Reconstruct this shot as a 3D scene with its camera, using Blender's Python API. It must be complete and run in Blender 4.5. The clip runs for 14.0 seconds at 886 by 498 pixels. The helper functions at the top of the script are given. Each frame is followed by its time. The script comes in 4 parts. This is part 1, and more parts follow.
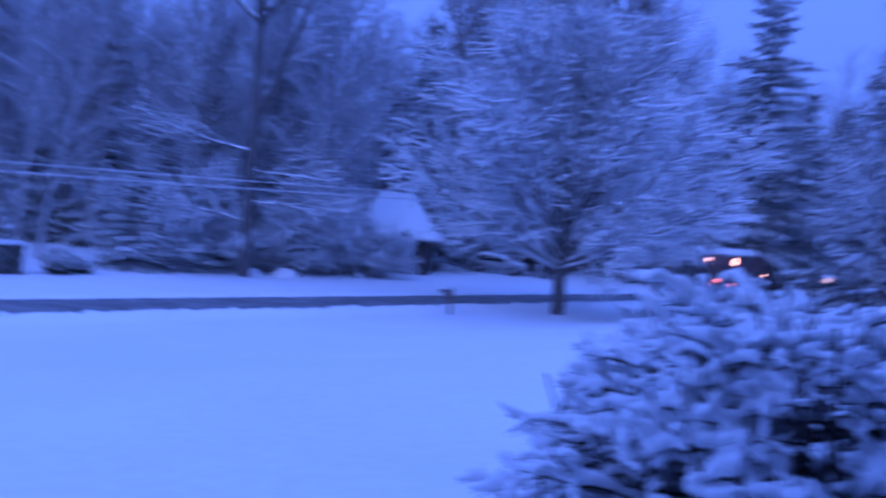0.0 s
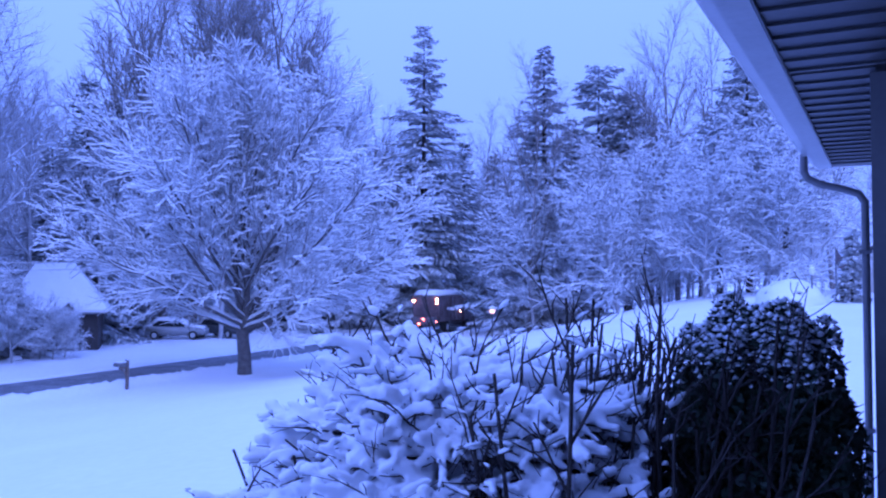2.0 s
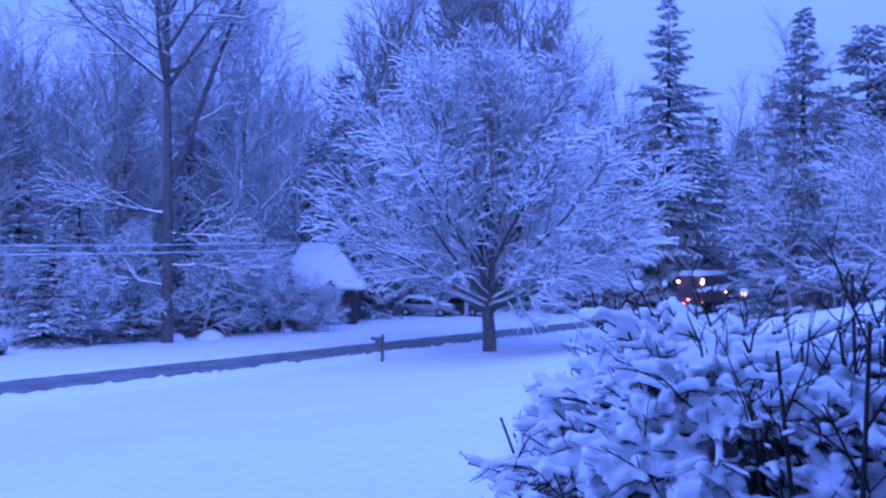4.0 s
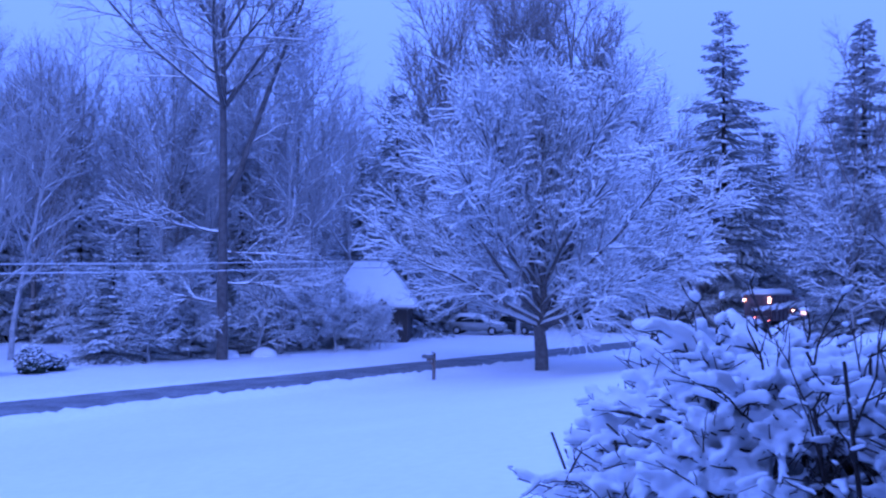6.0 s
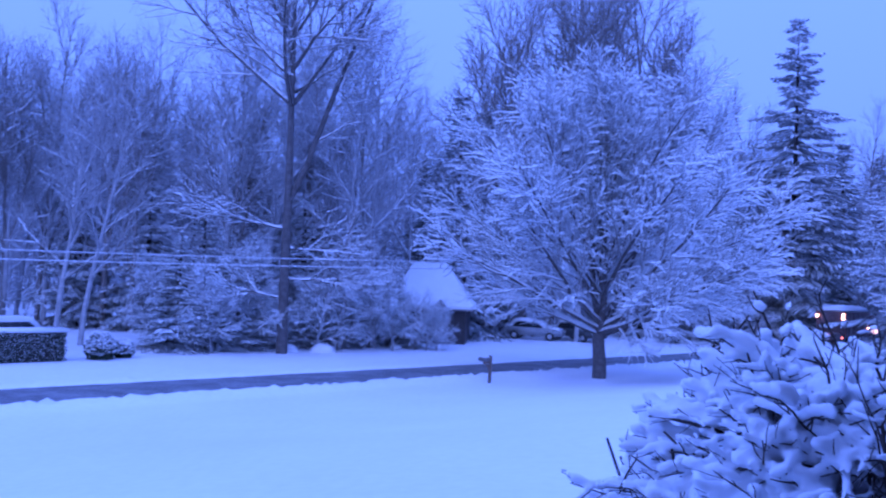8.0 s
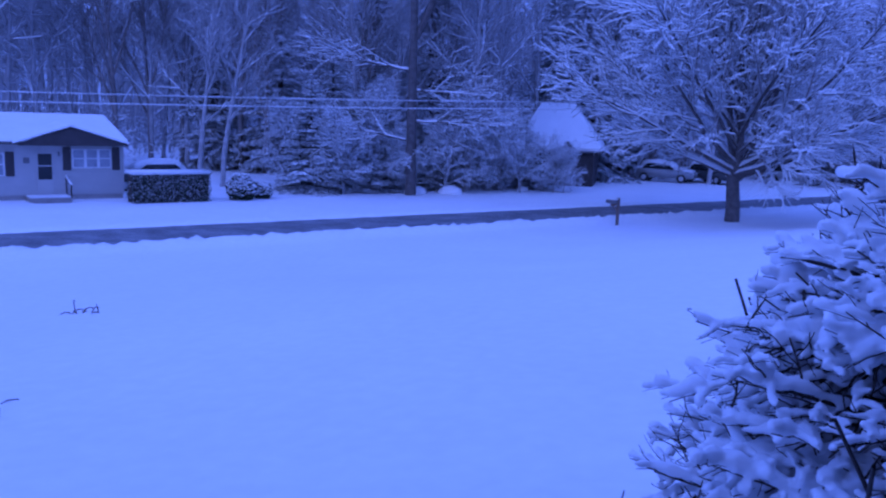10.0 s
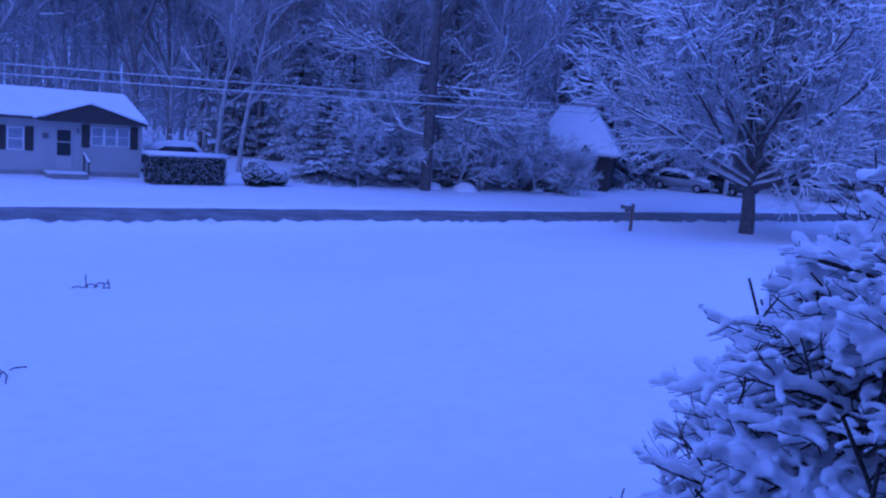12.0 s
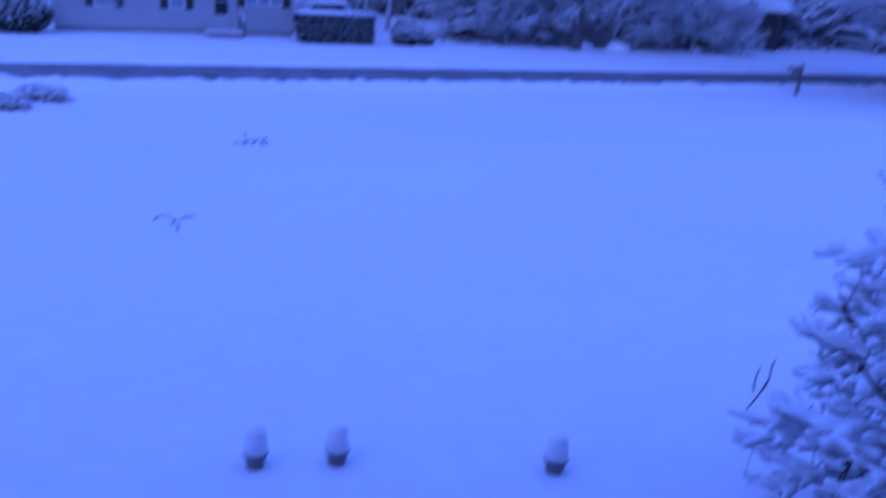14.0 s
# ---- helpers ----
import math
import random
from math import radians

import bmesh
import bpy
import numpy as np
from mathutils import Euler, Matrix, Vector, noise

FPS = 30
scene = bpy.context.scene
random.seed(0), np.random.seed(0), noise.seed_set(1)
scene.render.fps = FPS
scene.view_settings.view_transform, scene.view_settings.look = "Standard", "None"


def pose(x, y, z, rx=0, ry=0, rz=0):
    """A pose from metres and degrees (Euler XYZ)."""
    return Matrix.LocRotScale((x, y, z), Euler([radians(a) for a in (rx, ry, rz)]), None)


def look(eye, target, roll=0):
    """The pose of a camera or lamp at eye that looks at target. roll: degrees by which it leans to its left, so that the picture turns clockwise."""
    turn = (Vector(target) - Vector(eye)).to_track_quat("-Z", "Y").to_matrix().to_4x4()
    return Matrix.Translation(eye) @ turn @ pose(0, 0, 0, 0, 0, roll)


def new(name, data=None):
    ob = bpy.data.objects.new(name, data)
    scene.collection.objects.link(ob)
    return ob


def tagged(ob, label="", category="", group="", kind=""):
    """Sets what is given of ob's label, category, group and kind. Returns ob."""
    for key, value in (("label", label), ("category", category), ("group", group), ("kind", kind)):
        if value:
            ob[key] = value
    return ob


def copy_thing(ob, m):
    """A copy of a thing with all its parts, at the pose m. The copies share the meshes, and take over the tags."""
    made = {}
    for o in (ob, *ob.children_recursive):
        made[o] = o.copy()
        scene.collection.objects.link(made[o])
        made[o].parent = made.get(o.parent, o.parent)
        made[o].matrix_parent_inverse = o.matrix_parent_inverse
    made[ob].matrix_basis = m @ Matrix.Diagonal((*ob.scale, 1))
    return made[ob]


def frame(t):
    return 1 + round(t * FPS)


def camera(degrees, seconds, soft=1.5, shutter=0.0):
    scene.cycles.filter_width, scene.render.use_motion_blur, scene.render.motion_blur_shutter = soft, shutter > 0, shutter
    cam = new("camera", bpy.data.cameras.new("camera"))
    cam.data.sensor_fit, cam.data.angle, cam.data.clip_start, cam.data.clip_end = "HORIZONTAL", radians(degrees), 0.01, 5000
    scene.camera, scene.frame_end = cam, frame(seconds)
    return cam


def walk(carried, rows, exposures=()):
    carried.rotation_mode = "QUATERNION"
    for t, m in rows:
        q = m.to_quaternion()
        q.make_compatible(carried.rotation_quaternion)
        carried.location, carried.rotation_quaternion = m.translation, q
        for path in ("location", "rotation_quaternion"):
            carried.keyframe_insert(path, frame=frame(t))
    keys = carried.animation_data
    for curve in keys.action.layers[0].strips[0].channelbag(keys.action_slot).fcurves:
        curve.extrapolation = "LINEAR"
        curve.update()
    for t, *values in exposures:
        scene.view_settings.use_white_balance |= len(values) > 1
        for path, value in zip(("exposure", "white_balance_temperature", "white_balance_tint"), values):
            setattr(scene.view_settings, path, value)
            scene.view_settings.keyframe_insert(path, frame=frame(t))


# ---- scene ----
def shot(x, y, z, yaw, pitch, roll):
    """Camera pose: heading to the right of +y, pitch up, lean, in degrees."""
    return pose(x, y, z, 0, 0, -yaw) @ pose(0, 0, 0, 90 + pitch) @ pose(0, 0, 0, 0, 0, roll)


PATH = [
    (0.0, shot(0.058, 0.015, 4.314, 3.23, -2.37, 5.12)),
    (0.2, shot(0.075, 0.005, 4.309, 8.70, -1.72, 6.45)),
    (0.3, shot(0.076, 0.011, 4.323, 12.56, -0.68, 5.54)),
    (0.5, shot(0.116, 0.031, 4.393, 19.79, 1.61, 4.15)),
    (0.7, shot(0.066, -0.016, 4.378, 23.56, 2.33, 1.75)),
    (1.0, shot(0.067, -0.029, 4.383, 24.95, 1.49, 1.42)),
    (1.5, shot(0.073, -0.037, 4.381, 24.53, 2.01, 0.40)),
    (2.0, shot(0.069, -0.037, 4.383, 24.32, 2.15, 0.06)),
    (2.5, shot(0.059, -0.039, 4.380, 24.00, 1.96, 0.38)),
    (3.0, shot(0.016, -0.051, 4.368, 17.84, 1.08, 0.65)),
    (3.5, shot(-0.016, -0.038, 4.360, 10.87, 0.22, -0.42)),
    (4.0, shot(-0.039, -0.036, 4.356, 8.23, 0.79, 0.30)),
    (4.2, shot(-0.030, -0.017, 4.359, 8.03, 1.03, 1.27)),
    (6.3, shot(-0.016, 0.053, 4.312, 4.08, 2.08, 0.71)),
    (6.5, shot(-0.017, 0.069, 4.310, 3.56, 1.99, 1.27)),
    (7.0, shot(-0.019, 0.062, 4.308, 3.07, 2.12, 1.44)),
    (7.5, shot(-0.018, 0.059, 4.306, 2.69, 2.14, 1.67)),
    (8.0, shot(-0.016, 0.029, 4.301, 0.69, 2.12, 2.41)),
    (8.5, shot(-0.011, 0.014, 4.311, -0.74, -0.16, 1.88)),
    (8.7, shot(0.010, -0.001, 4.254, -1.94, -1.86, 1.24)),
    (8.8, shot(0.004, -0.003, 4.245, -2.25, -2.61, 1.63)),
    (8.9, shot(-0.012, 0.009, 4.258, -3.82, -3.94, 1.31)),
    (9.0, shot(-0.032, 0.032, 4.303, -7.38, -5.87, 0.65)),
    (9.2, shot(-0.013, 0.013, 4.322, -8.25, -8.42, 1.02)),
    (11.3, shot(-0.020, -0.009, 4.234, -6.10, -9.24, 4.29)),
    (11.5, shot(-0.019, -0.010, 4.239, -6.68, -9.52, 4.77)),
    (12.0, shot(-0.019, -0.011, 4.231, -8.16, -8.99, 4.87)),
    (12.5, shot(-0.017, 0.003, 4.230, -8.30, -9.28, 5.29)),
    (13.0, shot(-0.011, 0.013, 4.229, -8.45, -8.90, 5.37)),
    (13.3, shot(-0.020, -0.011, 4.231, -8.23, -8.98, 5.54)),
    (13.46, shot(-0.035, 0.000, 4.225, -11.02, -11.30, 5.42)),
    (13.54, shot(-0.035, 0.000, 4.225, -11.10, -11.38, 5.42)),
    (13.7, shot(-0.045, 0.010, 4.215, -13.68, -13.96, 5.12)),
    (14.0, shot(-0.050, 0.020, 4.205, -17.36, -18.95, 4.17)),
]
EXPOSURES = [(0.0, -0.8, 3950, 38), (0.5, -0.7, 3950, 38), (1.0, -0.28, 4080, 37), (1.4, 0.06, 4240, 36), (2.5, 0.08, 4250, 36), (3.4, 0.14, 4270, 36), (4.1, -0.2, 4060, 38), (8.3, -0.22, 4050, 38), (9.0, -0.12, 4130, 37), (9.3, -0.4, 4100, 40), (11.3, -1.07, 3935, 45), (14.0, -1.05, 3920, 46)]
cam = camera(55.04, 14.0, soft=2.2, shutter=0.8)
walk(cam, PATH, EXPOSURES)

# ---- light: overcast winter dusk ----
SUN_EL, SUN_AZ = 35.0, 200.0
world = bpy.data.worlds.new("overcast")
scene.world = world
world.use_nodes = True
wn, wl = world.node_tree.nodes, world.node_tree.links
wn.clear()
w_out, w_bg = wn.new("ShaderNodeOutputWorld"), wn.new("ShaderNodeBackground")
w_sky, w_mix = wn.new("ShaderNodeTexSky"), wn.new("ShaderNodeMixRGB")
w_sky.sky_type = "NISHITA"
w_sky.sun_disc = False
w_sky.sun_elevation, w_sky.sun_rotation = radians(SUN_EL), radians(SUN_AZ)
w_sky.dust_density = 6.0
w_mix.inputs[0].default_value = 0.9
# the cloud deck, brighter overhead than at the horizon as on any overcast day
w_tc, w_sep, w_map = wn.new("ShaderNodeTexCoord"), wn.new("ShaderNodeSeparateXYZ"), wn.new("ShaderNodeMapRange")
w_ramp = wn.new("ShaderNodeMixRGB")
w_map.inputs[1].default_value, w_map.inputs[2].default_value = 0.0, 1.0
w_ramp.inputs[1].default_value = (3.7, 4.5, 8.0, 1)
w_ramp.inputs[2].default_value = (7.4, 8.9, 16.2, 1)
wl.new(w_tc.outputs["Generated"], w_sep.inputs[0])
wl.new(w_sep.outputs[2], w_map.inputs[0])
wl.new(w_map.outputs[0], w_ramp.inputs[0])
wl.new(w_ramp.outputs[0], w_mix.inputs[2])
wl.new(w_sky.outputs[0], w_mix.inputs[1])
wl.new(w_mix.outputs[0], w_bg.inputs[0])
w_bg.inputs[1].default_value = 0.10
wl.new(w_bg.outputs[0], w_out.inputs[0])
sun = new("sun", bpy.data.lights.new("sun", "SUN"))
sun.data.energy, sun.data.angle, sun.data.color = 0.35, radians(40), (1.0, 0.97, 0.93)
sun.matrix_world = look((0, 0, 50), (50 * math.sin(radians(20)), 50 * math.cos(radians(20)), 50 - 36))

# ---- materials ----


def mat(name, color, rough=0.8, vary=0.25, scale=3.0, bump=0.0, fine=30.0, metal=0.0, coat=None):
    """A surface with two scales of variation and fine relief."""
    m = bpy.data.materials.new(name)
    m.use_nodes = True
    nt_ = m.node_tree
    b = nt_.nodes["Principled BSDF"]
    b.inputs["Roughness"].default_value = rough
    b.inputs["Metallic"].default_value = metal
    tc = nt_.nodes.new("ShaderNodeTexCoord")
    n1, n2 = nt_.nodes.new("ShaderNodeTexNoise"), nt_.nodes.new("ShaderNodeTexNoise")
    n1.inputs["Scale"].default_value, n2.inputs["Scale"].default_value = scale, fine
    n1.inputs["Detail"].default_value = n2.inputs["Detail"].default_value = 4
    add = nt_.nodes.new("ShaderNodeMath")
    add.operation = "ADD"
    ramp = nt_.nodes.new("ShaderNodeMapRange")
    ramp.inputs[1].default_value, ramp.inputs[2].default_value = 0.65, 1.35
    mix = nt_.nodes.new("ShaderNodeMixRGB")
    mix.inputs[1].default_value = (*[c * (1 - vary) for c in color], 1)
    other = coat or [min(1, c * (1 + vary)) for c in color]
    mix.inputs[2].default_value = (*other, 1)
    lk = nt_.links.new
    lk(tc.outputs["Object"], n1.inputs["Vector"])
    lk(tc.outputs["Object"], n2.inputs["Vector"])
    lk(n1.outputs[0], add.inputs[0])
    lk(n2.outputs[0], add.inputs[1])
    lk(add.outputs[0], ramp.inputs[0])
    lk(ramp.outputs[0], mix.inputs[0])
    lk(mix.outputs[0], b.inputs["Base Color"])
    if bump:
        bp = nt_.nodes.new("ShaderNodeBump")
        bp.inputs["Strength"].default_value, bp.inputs["Distance"].default_value = bump, 0.02
        lk(add.outputs[0], bp.inputs["Height"])
        lk(bp.outputs[0], b.inputs["Normal"])
    return m


def glow(name, color, strength):
    m = bpy.data.materials.new(name)
    m.use_nodes = True
    b = m.node_tree.nodes["Principled BSDF"]
    b.inputs["Base Color"].default_value = (*color, 1)
    b.inputs["Emission Color"].default_value = (*color, 1)
    b.inputs["Emission Strength"].default_value = strength
    return m


def glass(name, tint=(0.03, 0.035, 0.04)):
    m = mat(name, tint, 0.08, 0.2)
    m.node_tree.nodes["Principled BSDF"].inputs["Specular IOR Level"].default_value = 0.25
    return m


SNOW = mat("snow", (0.80, 0.82, 0.85), 0.75, 0.06, 0.8, 0.25, 12)
SNOW_FIELD = mat("snow_field", (0.82, 0.84, 0.87), 0.8, 0.05, 0.25, 0.35, 5)
ROAD = mat("wet_asphalt", (0.07, 0.075, 0.085), 0.55, 0.5, 0.9, 0.3, 14, coat=(0.33, 0.34, 0.36))
# lighter than plain bark: depth haze over the wood is in the colour
BARK = mat("bark_grey", (0.23, 0.21, 0.20), 0.9, 0.45, 4, 0.6, 40)
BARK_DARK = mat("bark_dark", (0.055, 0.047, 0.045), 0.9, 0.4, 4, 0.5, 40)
TWIG = mat("twig_brown", (0.25, 0.235, 0.23), 0.85, 0.4, 8, 0.3, 60)
STEM = mat("shrub_stem", (0.03, 0.024, 0.02), 0.7, 0.5, 20, 0.4, 120)
# needle colour paled for snow dust and for distance haze painted in
NEEDLE = mat("dusted_hazy_needles", (0.32, 0.34, 0.34), 0.8, 0.4, 1.5, 0, 14, coat=(0.58, 0.60, 0.61))
# twig snow and the wood's haze are both put into this pale bark
RIMED_HAZY = mat("rimed_hazy_bark", (0.36, 0.355, 0.36), 0.9, 0.35, 2.5, 0.3, 30, coat=(0.58, 0.58, 0.60))
BARK_MID = mat("bark_brown", (0.075, 0.068, 0.064), 0.9, 0.4, 4, 0.5, 40, coat=(0.17, 0.16, 0.16))
LEAF = mat("evergreen_leaf", (0.022, 0.04, 0.022), 0.5, 0.5, 6, 0, 60)
SIDING = mat("pale_siding", (0.44, 0.44, 0.43), 0.6, 0.08, 1.2, 0.1, 20)
DARKWOOD = mat("dark_boards", (0.05, 0.045, 0.045), 0.7, 0.35, 3, 0.3, 30)
TRIMW = mat("white_trim", (0.72, 0.73, 0.74), 0.5, 0.08, 3, 0.05, 30)
SHINGLE = mat("shingle", (0.10, 0.095, 0.09), 0.9, 0.3, 4, 0.4, 30)
CONCRETE = mat("concrete", (0.32, 0.31, 0.30), 0.85, 0.2, 2, 0.3, 25)
GLASS = glass("window_glass")
# even blue-grey pane, paler than window_glass
PANE = mat("blue_grey_pane", (0.30, 0.32, 0.36), 0.12, 0.2, 2, 0, 9)
OWN_SIDING = mat("grey_siding", (0.07, 0.072, 0.078), 0.55, 0.1, 1.5, 0.1, 25)
SOFFIT = mat("vinyl_soffit", (0.042, 0.044, 0.048), 0.5, 0.12, 2, 0.05, 30)
TRIMG = mat("grey_trim", (0.13, 0.135, 0.14), 0.5, 0.1, 3, 0.05, 30)
FASCIA = mat("painted_fascia", (0.40, 0.41, 0.42), 0.5, 0.1, 3, 0.05, 30)
METAL_DARK = mat("painted_metal", (0.16, 0.16, 0.17), 0.4, 0.15, 4, 0.05, 40)
GUTTER = mat("gutter_metal", (0.40, 0.41, 0.42), 0.35, 0.08, 3, 0.03, 40)
RUBBER = mat("rubber", (0.02, 0.02, 0.02), 0.85, 0.3, 6, 0.2, 60)
TRUCK_RED = mat("truck_red", (0.075, 0.045, 0.045), 0.55, 0.35, 1.5, 0.1, 12, coat=(0.2, 0.16, 0.165))
CAR_DARK = mat("car_dark", (0.05, 0.055, 0.06), 0.35, 0.2, 2)
CAR_SILVER = mat("car_silver", (0.28, 0.29, 0.30), 0.35, 0.15, 2)
AMBER = glow("amber_lamp", (1.0, 0.36, 0.12), 15)
TAIL = glow("tail_lamp", (1.0, 0.16, 0.06), 11)
WORK = glow("work_lamp", (1.0, 0.9, 0.75), 12)
YARD = glow("yard_lamp_globe", (1.0, 0.5, 0.25), 2.2)
WIRE = mat("cable", (0.5, 0.5, 0.52), 0.7, 0.2, 5)
POSTWOOD = mat("weathered_post", (0.16, 0.13, 0.11), 0.9, 0.3, 6, 0.4, 50)
DEADWOOD = mat("dead_stalk", (0.12, 0.09, 0.07), 0.9, 0.3, 10)

# ---- plan: u along the road, s across it, from the near snow bank ----
DU, NS = Vector((0.73695, 0.67595)), Vector((-0.67595, 0.73695))
ROAD_TURN = math.degrees(math.atan2(DU.y, DU.x))


def place(u, s):
    p = DU * u + NS * (s + 28.0)
    return p.x, p.y


def smooth01(a):
    a = np.clip(a, 0, 1)
    return a * a * (3 - 2 * a)


def ground_us(u, s):
    """Height of the snow."""
    u, s = np.asarray(u, float), np.asarray(s, float)
    top = 1.9 + 0.03 * np.clip(u - 2, 0, 60)
    z = top * smooth01((-s - 3) / 23)
    lump = 0.5 + 0.5 * np.sin(u * 2.1 + 1.3 * np.sin(u * 0.83)) * np.sin(u * 0.57 + 0.7)
    z = z + (0.21 + 0.02 * lump) * np.exp(-((s + 1.6 + 0.04 * np.sin(u * 1.7)) / 0.5) ** 2)
    z = z + (0.10 + 0.04 * lump) * np.exp(-((s - 3.5 - 0.05 * np.sin(u * 1.3)) / 0.5) ** 2)
    z = z - 0.08 * smooth01((s + 1.3) / 0.4) * smooth01((3.4 - s) / 0.4)
    z = z + 0.08 * smooth01((s - 3.6) / 3)
    return z + 0.03 * np.sin(u * 0.31 + s * 0.22) * np.sin(s * 0.41 - u * 0.17) * smooth01((np.abs(s - 1) - 3) / 4)


def ground_at(x, y):
    return float(ground_us(DU.x * x + DU.y * y, NS.x * x + NS.y * y - 28.0))


# ---- mesh helpers ----


def np_mesh(name, verts, faces, smooth=True):
    """A mesh from a vertex array and an array of equal-sized faces (or a list of such arrays)."""
    me = bpy.data.meshes.new(name)
    faces = faces if isinstance(faces, list) else [faces]
    faces = [f for f in faces if len(f)]
    verts = np.asarray(verts, np.float32)
    me.vertices.add(len(verts))
    me.vertices.foreach_set("co", verts.ravel())
    counts = np.concatenate([np.full(len(f), f.shape[1]) for f in faces])
    loops = np.concatenate([f.ravel() for f in faces])
    me.loops.add(len(loops))
    me.loops.foreach_set("vertex_index", loops.astype(np.int32))
    me.polygons.add(len(counts))
    me.polygons.foreach_set("loop_start", np.concatenate([[0], np.cumsum(counts)[:-1]]).astype(np.int32))
    me.polygons.foreach_set("loop_total", counts.astype(np.int32))
    me.polygons.foreach_set("use_smooth", np.full(len(counts), smooth))
    me.update(calc_edges=True)
    return me


def mesh_part(name, me, material, parent=None, label=""):
    me.materials.append(material)
    ob = new(name, me)
    ob.parent = parent
    return tagged(ob, label) if label else ob


def part(name, bm, material, parent=None, label="", smooth=False):
    me = bpy.data.meshes.new(name)
    bm.to_mesh(me)
    bm.free()
    if smooth:
        me.polygons.foreach_set("use_smooth", [True] * len(me.polygons))
    return mesh_part(name, me, material, parent, label)


def thing(name, m, label, category, group="", kind=""):
    ob = new(name)
    ob.empty_display_size = 0.2
    ob.matrix_world = m
    return tagged(ob, label, category, group, kind)


def box(bm, x0, y0, z0, x1, y1, z1, bevel=0.0):
    r = bmesh.ops.create_cube(bm, size=1, matrix=Matrix.LocRotScale(((x0 + x1) / 2, (y0 + y1) / 2, (z0 + z1) / 2), None, (abs(x1 - x0), abs(y1 - y0), abs(z1 - z0))))
    if bevel:
        es = list({e for v in r["verts"] for e in v.link_edges})
        bmesh.ops.bevel(bm, geom=es, offset=bevel, segments=2, affect="EDGES")
    return bm


def rod(bm, a, b, r, sides=10, r2=None):
    a, b = Vector(a), Vector(b)
    m = Matrix.Translation((a + b) / 2) @ (b - a).to_track_quat("Z", "Y").to_matrix().to_4x4()
    bmesh.ops.create_cone(bm, cap_ends=True, segments=sides, radius1=r, radius2=r if r2 is None else r2, depth=(b - a).length, matrix=m)
    return bm


def ball(bm, c, r, sub=2, squash=(1, 1, 1)):
    bmesh.ops.create_icosphere(bm, subdivisions=sub, radius=r, matrix=Matrix.LocRotScale(c, None, squash))
    return bm


def cube(*a, bevel=0.0):
    return box(bmesh.new(), *a, bevel=bevel)


def prism(poly, y0, y1):
    """The outline poly (x, z) drawn out from y0 to y1."""
    bm = bmesh.new()
    a = [bm.verts.new((x, y0, z)) for x, z in poly]
    b = [bm.verts.new((x, y1, z)) for x, z in poly]
    bm.faces.new(a)
    bm.faces.new(b[::-1])
    for i in range(len(a)):
        j = (i + 1) % len(a)
        bm.faces.new((a[j], a[i], b[i], b[j]))
    bmesh.ops.recalc_face_normals(bm, faces=bm.faces)
    return bm


# ---- branching plants ----


def tubes(segs, sides):
    """Tapered tubes, one for each row of segs: start, end, radius, radius."""
    segs = np.asarray(segs)
    if not len(segs):
        return np.zeros((0, 3)), np.zeros((0, 4), int)
    p, q, r0, r1 = segs[:, 0:3], segs[:, 3:6], segs[:, 6], segs[:, 7]
    d = q - p
    d = d / np.maximum(np.linalg.norm(d, axis=1, keepdims=True), 1e-9)
    ref = np.where(np.abs(d[:, 2:3]) > 0.9, [[1.0, 0, 0]], [[0, 0, 1.0]])
    a = np.cross(d, ref)
    a /= np.linalg.norm(a, axis=1, keepdims=True)
    b = np.cross(a, d)
    th = np.arange(sides) * 2 * np.pi / sides
    ring = a[:, None] * np.cos(th)[None, :, None] + b[:, None] * np.sin(th)[None, :, None]
    v = np.concatenate([p[:, None] + ring * r0[:, None, None], q[:, None] + ring * r1[:, None, None]], 1)
    k = np.arange(sides)
    f = np.stack([k, (k + 1) % sides, (k + 1) % sides + sides, k + sides], 1)
    f = f[None] + (np.arange(len(segs)) * 2 * sides)[:, None, None]
    return v.reshape(-1, 3), f.reshape(-1, 4)


